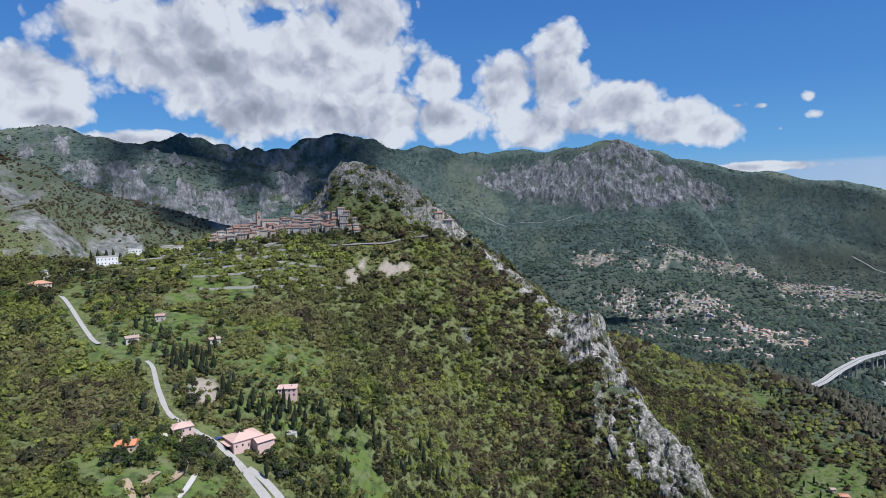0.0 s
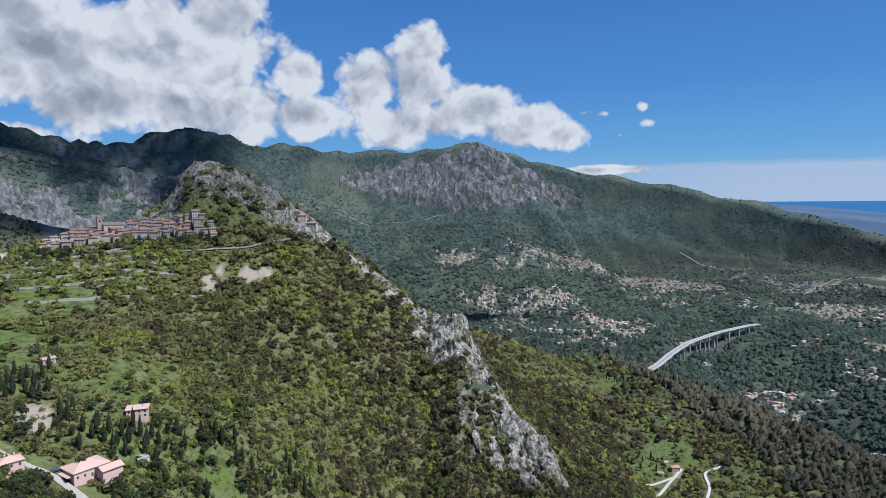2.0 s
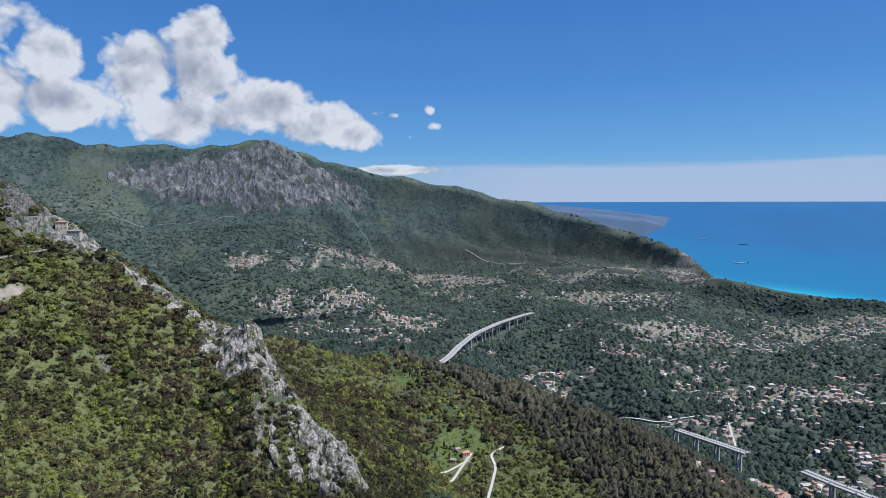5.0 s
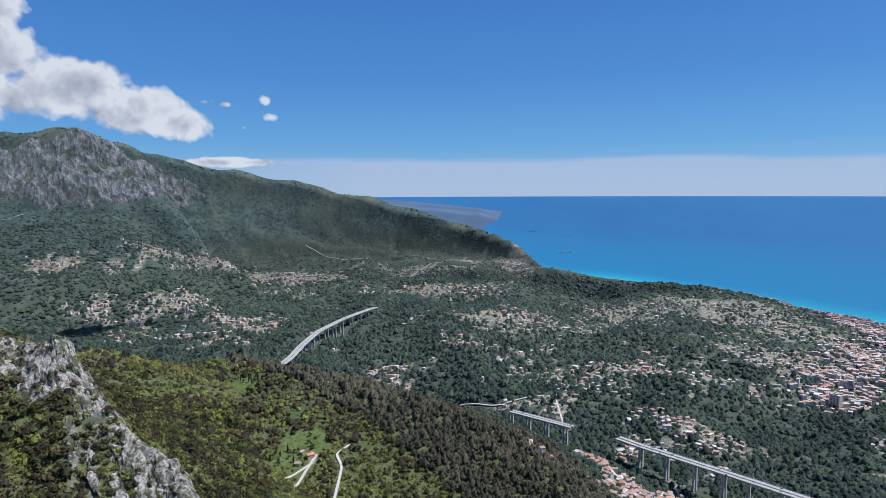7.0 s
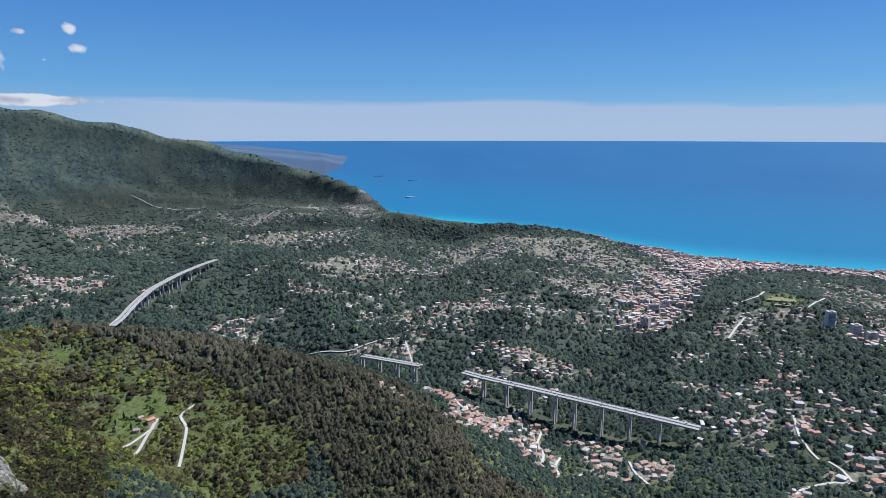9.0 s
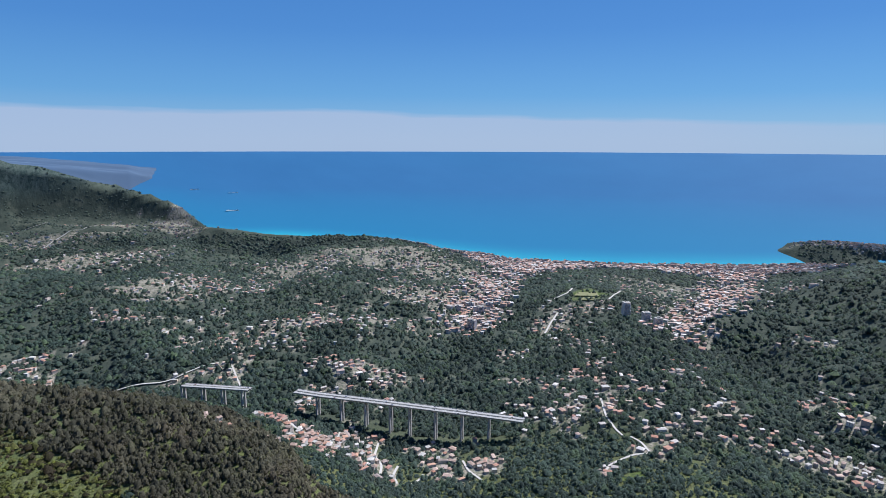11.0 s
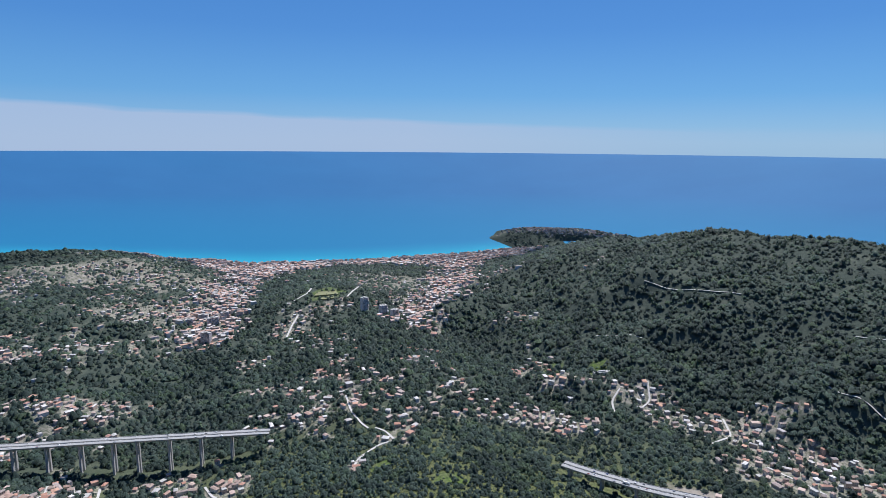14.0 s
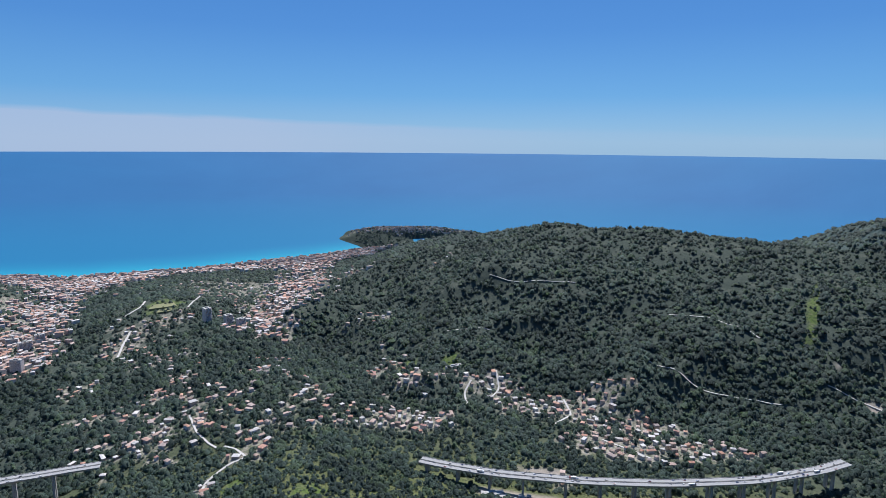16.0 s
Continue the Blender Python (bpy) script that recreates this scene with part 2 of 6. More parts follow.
def wood_material(name, dark, light, fresh, dry, attribute=True, young=0.86):
    """Foliage whose tone differs from tree to tree, from spray to spray and in patches."""
    k = Mat(name, 0.7, specular=0.2)
    tone = k.attr("tone") if attribute else k.object_random()
    col = k.mix(k.ramp(tone, (0.0, 0.0), (0.80, 1.0)), tuple(0.75 * c for c in dark), tuple(1.08 * c for c in light))
    col = k.mix(k.ramp(tone, (young, 0.0), (young + 0.06, 0.9)), col, fresh)
    col = k.mix(k.ramp(k.noise(75.0, 4), (0.46, 0.0), (0.62, 0.75)), col, dry)
    col = k.mix(k.ramp(k.noise(330.0, 4), (0.48, 0.0), (0.60, 0.55)), col, light)
    col = k.mix(k.ramp(k.noise(190.0, 4, 0.6), (0.48, 0.0), (0.56, 0.60)), col, tuple(0.62 * c for c in dark))
    col = k.mix(k.ramp(k.noise(48.0, 4, 0.6), (0.55, 0.0), (0.62, 0.65)), col, fresh)
    col = k.mix(k.math("MULTIPLY", k.island(), 0.50), col, tuple(0.4 * c for c in dark))
    leaf = k.noise(1.5, 4, 0.65)
    col = k.mix(1.0, col, k.ramp(leaf, (0.34, 0.55), (0.50, 0.95), (0.66, 1.45)), "MULTIPLY")
    k.bump(leaf, 1.4)
    lean = k.t.nodes.new("ShaderNodeVectorMath")
    lean.operation = "ADD"
    k.t.links.new(k.t.nodes["Bump"].outputs[0], lean.inputs[0])
    lean.inputs[1].default_value = (0, 0, 0.45)
    k.t.links.new(lean.outputs[0], k.b.inputs["Normal"])
    glow = k.t.nodes.new("ShaderNodeBsdfTranslucent")
    k.put(glow.inputs["Color"], k.mix(1.0, col, (1.25, 1.25, 0.95), "MULTIPLY"))
    both = k.t.nodes.new("ShaderNodeMixShader")
    both.inputs[0].default_value = 0.42
    k.t.links.new(k.b.outputs[0], both.inputs[1])
    k.t.links.new(glow.outputs[0], both.inputs[2])
    k.t.links.new(both.outputs[0], k.t.nodes["Material Output"].inputs["Surface"])
    return k.colour(col).m


def plain_material(name, base, vary, roughness=0.85, grain=2.0, specular=0.2, metallic=0.0):
    """A surface of two tones, with grain, that differs a little from thing to thing."""
    k = Mat(name, roughness, metallic, specular)
    col = k.mix(k.noise(grain, 5), base, vary)
    col = k.mix(k.math("MULTIPLY", k.object_random(), 0.35), col, tuple(0.75 * c for c in vary))
    return k.colour(col).bump(k.noise(grain * 0.4, 4), 0.03).m


def palette_material(name, colours, islands=False, roughness=0.85, stain=0.25):
    """One of several paints or tiles, picked from thing to thing."""
    k = Mat(name, roughness, specular=0.2)
    pick = k.island() if islands else k.object_random()
    col = k.ramp(pick, *[(i / len(colours), c) for i, c in enumerate(colours)])
    k.t.nodes["Color Ramp"].color_ramp.interpolation = "CONSTANT"
    col = k.mix(k.math("MULTIPLY", k.noise(1.8, 5), stain), col, tuple(0.45 * c for c in colours[0]))
    return k.colour(col).bump(k.noise(0.8, 4), 0.04).m


GROUND, SEA = ground_material(), sea_material()
SCRUB = wood_material("scrub_leaves", (0.112, 0.124, 0.039), (0.228, 0.226, 0.076), (0.251, 0.287, 0.056), (0.193, 0.159, 0.087), young=0.64)
THICKET = wood_material("thicket_leaves", (0.043, 0.051, 0.021), (0.096, 0.105, 0.043), (0.107, 0.134, 0.031), (0.079, 0.071, 0.043))
OAK = wood_material("oak_leaves", (0.043, 0.038, 0.020), (0.094, 0.075, 0.043), (0.107, 0.107, 0.032), (0.092, 0.064, 0.045))
PINE = wood_material("pine_needles", (0.085, 0.086, 0.060), (0.163, 0.152, 0.102), (0.139, 0.135, 0.079), (0.136, 0.112, 0.078))
# BROAD and HEATH leaves carry distance haze as a blue tint in their colour
BROAD = wood_material("hazed_broad_leaves", (0.042, 0.070, 0.062), (0.090, 0.132, 0.103), (0.112, 0.162, 0.085), (0.081, 0.107, 0.090))
HEATH = wood_material("hazed_mountain_leaves", (0.044, 0.071, 0.065), (0.087, 0.122, 0.104), (0.100, 0.132, 0.088), (0.081, 0.107, 0.090))
CYPRESS = wood_material("cypress_leaves", (0.018, 0.030, 0.014), (0.040, 0.056, 0.026), (0.046, 0.060, 0.026), (0.034, 0.042, 0.024), False)


def limestone_material(name="limestone", tone=0.95, mossy=0.48):
    """Grey limestone, blotched dark, cracked and streaked."""
    k = Mat(name, 0.95, specular=0.15)
    n = k.noise(2.2, 7, 0.78, stretch=(1, 1, 0.8))
    col = k.ramp(n, (0.36, (0.060, 0.055, 0.048)), (0.47, (0.225, 0.207, 0.182)), (0.62, (0.47, 0.438, 0.395)))
    col = k.mix(1.0, col, (tone, tone, tone), "MULTIPLY")
    col = k.mix(k.ramp(k.noise(13.0, 6, 0.7), (mossy, 0.0), (mossy + 0.08, 0.9)), col, (0.052, 0.060, 0.030))
    return k.colour(col).bump(n, 1.2).m


def cliff_material():
    """The far cliffs: grey limestone with dark clefts and ledges of scrub."""
    k = Mat("cliff", 0.95, specular=0.1)
    n = k.noise(30.0, 8, 0.72, stretch=(1, 1, 0.5))
    col = k.ramp(n, (0.36, (0.045, 0.050, 0.050)), (0.48, (0.125, 0.127, 0.132)), (0.66, (0.270, 0.266, 0.270)))
    col = k.mix(k.ramp(k.noise(80.0, 6, 0.7), (0.50, 0.0), (0.58, 0.85)), col, (0.075, 0.092, 0.078))
    return k.colour(col).bump(n, 8.0).m


LIMESTONE, CLIFF = limestone_material(), cliff_material()
MOSSY_ROCK = limestone_material("mossy_limestone", 0.74, 0.47)
# distance haze of the far coast is put into this blue base colour
HAZED_LAND = plain_material("hazed_land", (0.060, 0.105, 0.175), (0.090, 0.135, 0.205), 0.95, 300.0)
ASPHALT = plain_material("asphalt", (0.24, 0.225, 0.205), (0.38, 0.355, 0.33), 0.9, 3.0)
HIGHWAY = plain_material("highway_asphalt", (0.26, 0.255, 0.245), (0.34, 0.33, 0.32), 0.9, 5.0)
CONCRETE = plain_material("concrete", (0.32, 0.305, 0.28), (0.44, 0.42, 0.385), 0.85, 4.0)
STONE = plain_material("dry_stone", (0.26, 0.25, 0.22), (0.44, 0.42, 0.38), 0.9, 0.8)
GRAVEL = plain_material("pale_gravel", (0.38, 0.355, 0.32), (0.52, 0.49, 0.45), 0.95, 2.5)
EARTH = plain_material("tilled_earth", (0.24, 0.17, 0.11), (0.38, 0.29, 0.20), 0.95, 1.5)
TURF = plain_material("dry_turf", (0.15, 0.165, 0.075), (0.25, 0.235, 0.125), 0.95, 14.0)
BARK = plain_material("bark", (0.09, 0.07, 0.05), (0.17, 0.14, 0.11), 0.95, 0.3)
GLASS = plain_material("dark_window", (0.03, 0.035, 0.045), (0.06, 0.07, 0.085), 0.15, 0.7, 0.5)
PAINT = plain_material("road_paint", (0.70, 0.70, 0.68), (0.80, 0.80, 0.78), 0.8, 1.0)
WALLS = [tuple(min(0.66, 1.14 * c) for c in w) for w in [(0.486, 0.432, 0.36), (0.54, 0.504, 0.441), (0.468, 0.36, 0.279), (0.576, 0.549, 0.504), (0.486, 0.36, 0.297), (0.414, 0.369, 0.315), (0.504, 0.414, 0.315), (0.396, 0.36, 0.324)]]
TILES = [(0.40, 0.21, 0.15), (0.342, 0.27, 0.225), (0.52, 0.49, 0.46), (0.44, 0.24, 0.17), (0.396, 0.27, 0.216), (0.333, 0.279, 0.248), (0.396, 0.297, 0.243), (0.306, 0.27, 0.252)]
PLASTER, ROOF = palette_material("plaster", WALLS), palette_material("roof_tiles", TILES, stain=0.5)
TOWN_WALL = palette_material("town_plaster", [(0.622, 0.588, 0.546), (0.462, 0.378, 0.319), (0.554, 0.512, 0.462), (0.420, 0.311, 0.260), (0.605, 0.588, 0.563), (0.386, 0.344, 0.311), (0.504, 0.395, 0.328), (0.588, 0.538, 0.462)], True)
TOWN_ROOF = palette_material("town_tiles", [(0.48, 0.36, 0.30), (0.40, 0.22, 0.16), (0.42, 0.31, 0.26), (0.34, 0.27, 0.24), (0.58, 0.55, 0.52), (0.46, 0.27, 0.19), (0.40, 0.38, 0.36), (0.36, 0.20, 0.16)], True)
OLD_PLASTER = palette_material("old_plaster", [tuple(0.92 * c for c in w) for w in WALLS], stain=0.45)
OLD_TILES = palette_material("old_tiles", [(0.30, 0.19, 0.145), (0.26, 0.21, 0.175), (0.34, 0.23, 0.18), (0.36, 0.20, 0.14), (0.27, 0.22, 0.19)], stain=0.5)
PINK_WALL = plain_material("pink_plaster", (0.54, 0.37, 0.33), (0.62, 0.45, 0.40), 0.85, 1.5)
PINK_ROOF = plain_material("pink_tiles", (0.46, 0.30, 0.245), (0.56, 0.39, 0.33), 0.85, 0.6)
CAR_PAINT = palette_material("car_paint", [(0.75, 0.75, 0.75), (0.08, 0.08, 0.09), (0.35, 0.36, 0.38), (0.6, 0.6, 0.62), (0.30, 0.05, 0.04), (0.06, 0.10, 0.25), (0.8, 0.8, 0.78)], roughness=0.3, stain=0.05)
RUBBER = plain_material("rubber", (0.02, 0.02, 0.02), (0.04, 0.04, 0.04), 0.8, 0.3)
WHITE = plain_material("white_panels", (0.62, 0.61, 0.59), (0.72, 0.71, 0.69), 0.6, 3.0)

# ---- the land ----
EYE = np.array((0.0, -10.0, 720.0))  # the middle of the flight
NEAR, RISE = 3650.0, 0.521


def squeeze(p):
    """Draws what lies farther than 3.6 km in towards the lookout, so that the far shore and the horizon stay in the camera's reach."""
    d = np.asarray(p, float) - EYE
    r = np.hypot(d[..., 0], d[..., 1]) + 1e-9
    far = np.where(r > NEAR, (EYE[2] + NEAR * RISE) / (RISE + EYE[2] / r), r)
    return EYE + d * (far / r)[..., None]


def polar(az, r):
    a = np.radians(az)
    return np.stack([r * np.sin(a), r * np.cos(a)], -1)


def lattice(ix, iy, seed):
    h = (ix * 374761393 + iy * 668265263 + seed * 974711) & 0x7FFFFFFF
    h = ((h ^ (h >> 13)) * 1274126177) & 0x7FFFFFFF
    return ((h ^ (h >> 16)) & 0xFFFF) / 65535.0


def value_noise(x, y, size, seed=0):
    u, v = x / size, y / size
    iu, iv = np.floor(u).astype(np.int64), np.floor(v).astype(np.int64)
    fu, fv = u - iu, v - iv
    fu, fv = fu * fu * (3 - 2 * fu), fv * fv * (3 - 2 * fv)
    a, b = lattice(iu, iv, seed), lattice(iu + 1, iv, seed)
    c, d = lattice(iu, iv + 1, seed), lattice(iu + 1, iv + 1, seed)
    return (a * (1 - fu) + b * fu) * (1 - fv) + (c * (1 - fu) + d * fu) * fv


def fbm(x, y, size, octaves=4, seed=0):
    """Fractal noise from about -1 to 1."""
    total, amp = np.zeros(np.shape(x)), 1.0
    for i in range(octaves):
        c, s = math.cos(0.6 * i), math.sin(0.6 * i)
        total = total + amp * (2 * value_noise(c * x - s * y, s * x + c * y, size / 2**i, seed + i) - 1)
        amp *= 0.5
    return total / 1.6


def smooth_max(a, b, k):
    return np.maximum(a, b) + k * np.log1p(np.exp(-np.abs(a - b) / k))


def along(x, y, knots):
    """Distance to a line of (azimuth, range, values...), and the values at its nearest point."""
    knots = np.array(knots, float)
    p, vals = polar(knots[:, 0], knots[:, 1]), knots[:, 2:]
    best, out = np.full(np.shape(x), 1e12), np.zeros((*np.shape(x), vals.shape[1]))
    for i in range(len(p) - 1):
        d = p[i + 1] - p[i]
        t = np.clip(((x - p[i, 0]) * d[0] + (y - p[i, 1]) * d[1]) / (d @ d), 0, 1)
        dist = np.hypot(x - p[i, 0] - t * d[0], y - p[i, 1] - t * d[1])
        near = dist < best
        best = np.where(near, dist, best)
        v = vals[i] + t[..., None] * (vals[i + 1] - vals[i])
        out = np.where(near[..., None], v, out)
    return best, out


def crest(az):
    """Range, height and near slope of the village ridge, which runs round the lookout, at each azimuth."""
    fine = np.arange(-180, 180.1, 0.25)
    k = np.array(AGNES)
    soft = np.exp(-np.linspace(-2, 2, 9) ** 2)
    soft /= soft.sum()
    return [np.interp(az, fine, np.convolve(np.pad(np.interp(fine, k[:, 0], k[:, i]), 4, mode="edge"), soft, "valid")) for i in (1, 2, 3)]


# crest lines: azimuth, range, height, slope towards the lookout
AGNES = [(-75, 800, 650, .15), (-36, 780, 634, .17), (-28, 740, 634, .20), (-21, 780, 650, .25), (-15, 800, 667, .30), (-11, 815, 672, .36),
         (-4, 820, 680, .50), (0.2, 815, 668, .58), (1.6, 805, 645, .60), (4.6, 780, 620, .62), (7.7, 755, 590, .64), (10.6, 730, 563, .66),
         (13.7, 690, 553, .68), (15.9, 655, 520, .68), (18.9, 610, 484, .70), (22.8, 560, 459, .75), (26, 520, 405, .8), (30, 480, 330, .8), (36, 430, 240, .8), (50, 380, 200, .8), (120, 380, 200, .5)]
PEAK = [(-12.2, 850, 690), (-10.6, 850, 720), (-9.3, 850, 741), (-7.9, 850, 746), (-6.4, 845, 738), (-4.6, 840, 728), (-2.4, 832, 704), (-0.6, 822, 678)]
LEFT = [(-70, 1500, 900), (-36, 1350, 800), (-33, 1330, 770), (-30.5, 1330, 728), (-25.3, 1330, 696), (-19, 1300, 648), (-15, 1250, 560)]
BACK = [(-80, 4500, 1250), (-45, 4500, 1240), (-35.5, 4600, 1192), (-32.4, 4600, 1230), (-28.8, 4500, 1136), (-25, 4400, 1060), (-18, 4400, 980), (-14, 4400, 900)]
RANGE = [(-30, 6000, 1300), (-25.8, 5900, 1230), (-22.9, 5800, 1315), (-18.3, 5600, 1160), (-15.4, 5400, 1180), (-11.4, 5300, 1268), (-6.3, 5400, 1256),
         (-1.1, 5600, 1186), (4.1, 5750, 1120), (9.3, 5700, 1155), (12.5, 5600, 1180), (15.4, 5550, 1196), (18, 5600, 1120), (21.1, 5700, 1012), (28.3, 5800, 875),
         (34, 5900, 780), (42.1, 6000, 585), (48.8, 5900, 392), (53.6, 5600, 225), (54.6, 5500, 120)]
PINES = [(14, 1150, 440), (16, 1250, 423), (19, 1350, 369), (23.3, 1400, 330), (26.6, 1450, 320), (32.5, 1350, 308), (41.5, 1200, 295), (48.6, 1100, 284),
         (52.9, 1030, 278), (58.4, 900, 264), (62.5, 795, 250), (66, 650, 235)]
RIGHT = [(109, 3500, 60), (111.5, 3300, 159), (116.3, 2900, 291), (120, 2700, 332), (126.6, 2500, 417), (130.4, 2450, 402), (135.3, 2450, 419),
         (141.8, 2450, 395), (148.8, 2500, 378), (150.8, 2560, 400), (152.8, 2620, 490), (160, 2700, 560), (180, 2700, 600)]
SPUR = [(91, 2900, 90), (91.5, 2500, 122), (95, 2150, 110), (98, 1750, 140), (99.2, 1450, 182), (99.7, 1130, 172), (102, 960, 185), (104, 850, 190), (106, 700, 190)]
SHORE_HILLS = [(56, 4500, 130), (60, 4200, 132), (63, 4000, 137), (69.8, 3750, 138), (74, 3550, 112), (76, 3350, 90)]
EAST = [(68, 3650, 130), (67, 3000, 120), (70, 2300, 135), (73, 1800, 115)]
CENTRE = [(78, 3300, 70), (79, 2600, 80), (84, 1900, 110), (88, 1400, 105)]
VALE = [(40, 3000, 170), (46, 2500, 165), (50, 2000, 160), (53, 1700, 150)]
CAPE = [(112.5, 4150, 24), (110.9, 4450, 26), (109.9, 4750, 36), (111, 4980, 50), (114.5, 5030, 46), (118, 4930, 26)]
PINNACLE = [(13.1, 698, 556), (13.6, 692, 567), (14.1, 684, 561), (14.8, 672, 545), (15.6, 658, 524)]
STREAMS = [([(84.5, 3600), (82, 2700), (80, 2050), (77.5, 1550), (73.5, 1180), (70, 900)], 42, 170), ([(104.5, 3700), (102, 2600), (104.5, 1950), (106, 1500), (107, 1150), (112, 900)], 48, 180),
           ([(62, 4300), (60, 3000), (58, 2300), (62, 1750), (60.5, 1420)], 40, 190), ([(88, 2900), (86.5, 2250), (90, 1750), (92, 1450)], 34, 130), ([(36, 3300), (38, 2500), (43, 1900), (47, 1600)], 40, 190)]
COAST = [(-180, 9000), (40, 9000), (49, 7600), (54.4, 5900), (55, 5500), (58, 5050), (62.3, 4940), (69.5, 4506), (75.4, 4156), (79.3, 3970), (85, 3760),
         (93.8, 3745), (103, 3960), (108.9, 4240), (120, 4300), (150, 3900), (180, 3600)]


def ridge(h, x, y, knots, s1, s2, d0, k, rough=0.0, behind=1.0):
    """Raises h to a ridge that falls by slope s1 at its crest and by s2 farther down."""
    d, v = along(x, y, knots)
    d = np.sqrt(d * d + 36.0) - 6.0
    fall = s2 * d + (s1 - s2) * d0 * (1 - np.exp(-d / d0))
    if behind != 1.0:
        r, az = np.hypot(x, y), np.degrees(np.arctan2(x, y))
        fall = np.where(r > np.interp(az, *np.array(knots).T[:2]), behind * fall, fall)
    if rough:
        fall = fall * (1 + rough * fbm(x, y, 260.0 if s2 < 0.3 or d0 < 450 else 900.0, 4, 17))
    return smooth_max(h, v[..., 0] - fall, k)


def land(x, y):
    """The height of the ground above the sea."""
    r, az = np.hypot(x, y), np.degrees(np.arctan2(x, y))
    inland = np.interp(az, *np.array(COAST).T) - r
    h = np.where(inland > 0, 3 + 0.042 * np.minimum(inland, 3100), 3 + 0.5 * inland)
    h = h + np.clip(inland / 600, 0, 1) * np.interp(r, [900, 1300, 1900, 3200], [10, 16, 52, 46]) * (0.62 - 1.5 * np.abs(fbm(x, y, 640.0, 5, 3)))
    h = ridge(h, x, y, SHORE_HILLS, .16, .28, 300, 10, .3)
    for knots in (EAST, CENTRE, VALE):
        h = ridge(h, x, y, knots, .10, .24, 250, 12, .35)
    h = ridge(h, x, y, CAPE, .10, .20, 300, 2)
    for knots, depth, half in STREAMS:
        d, _ = along(x, y, knots)
        h = h - depth * np.exp(-(d / half) ** 2) * np.clip((h - 8) / 40, 0, 1)
    h = h + np.clip((r - 1150) / 500, 0, 1) * np.clip(inland / 700 - 0.3, 0, 1) * 50 * (0.28 - np.abs(fbm(x, y, 330.0, 4, 55)))
    h = ridge(h, x, y, RANGE, .95, .30, 480, 25, .20)
    relief = np.clip((r - 3300) / 900, 0, 1) * np.clip((h - 130) / 200, 0, 1)
    h = h - relief * np.clip((6000 - r) / 400, 0.15, 1) * 130 * (np.abs(fbm(x, y, 620.0, 5, 91)) - 0.22)
    h = ridge(h, x, y, BACK, .75, .50, 500, 25, .20)
    h = ridge(h, x, y, LEFT, .42, .42, 400, 15, .2)
    h = ridge(h, x, y, RIGHT, .20, .31, 400, 15, .35)
    d, _ = along(x, y, RIGHT)
    h = h - np.clip((d - 120) / 500, 0, 1) * np.clip((h - 120) / 80, 0, 1) * (az > 106) * (r < 2700) * 55 * (np.abs(fbm(x, y, 430.0, 4, 57)) - 0.24)
    h = ridge(h, x, y, SPUR, .12, .26, 200, 10, .25)
    h = ridge(h, x, y, PINES, .22, .36, 200, 12, .2, 1.8)
    far, top, slope = crest(az)
    d = far - r
    d = np.sqrt(d * d + 25.0) - 5.0
    slope = np.where(r > far, 0.75, slope * (1 + 0.15 * fbm(x, y, 150.0, 3, 5)))
    h = smooth_max(h, top - slope * d, 6)
    h = ridge(h, x, y, PEAK, .95, .85, 70, 5)
    h = ridge(h, x, y, PINNACLE, 1.8, 1.7, 20, 2.0)
    h = h + np.clip(inland / 300, 0, 1) * (2.2 * fbm(x, y, 60.0, 4, 8))
    return np.maximum(h, -25.0)


AZ = np.concatenate([np.arange(-180, -44, 3.0), np.arange(-44, 160, 0.32), np.arange(160, 181, 3.0)])
RR = np.concatenate([[0.0], np.geomspace(60, 9500, 360)])
GX, GY = RR[:, None] * np.sin(np.radians(AZ)), RR[:, None] * np.cos(np.radians(AZ))
GZ = land(GX, GY)


def ground_z(x, y):
    """The height of the built ground, between its points."""
    r, az = np.hypot(x, y), np.degrees(np.arctan2(x, y))
    i = np.clip(np.searchsorted(RR, r) - 1, 0, len(RR) - 2)
    j = np.clip(np.searchsorted(AZ, az) - 1, 0, len(AZ) - 2)
    u, v = (r - RR[i]) / (RR[i + 1] - RR[i]), (az - AZ[j]) / (AZ[j + 1] - AZ[j])
    return (GZ[i, j] * (1 - u) + GZ[i + 1, j] * u) * (1 - v) + (GZ[i, j + 1] * (1 - u) + GZ[i + 1, j + 1] * u) * v


# what the lookout can see of the ground, from the lowest and the highest point of the flight
UP = np.degrees(np.arctan2(GZ - 700, RR[:, None] + 1e-6))
HILL = np.maximum.accumulate(UP, axis=0)
OPEN = (np.degrees(np.arctan2(GZ + 12 - 700, RR[:, None] + 1e-6)) >= HILL - 0.25) | (np.degrees(np.arctan2(GZ + 12 - 735, RR[:, None] + 1e-6)) >= np.maximum.accumulate(np.degrees(np.arctan2(GZ - 735, RR[:, None] + 1e-6)), axis=0) - 0.1)


def in_sight(x, y):
    r, az = np.hypot(x, y), np.degrees(np.arctan2(x, y))
    i = np.clip(np.searchsorted(RR, r), 0, len(RR) - 1)
    j = np.clip(np.searchsorted(AZ, az), 0, len(AZ) - 1)
    return OPEN[i, j] & (az > -40) & (az < 156)


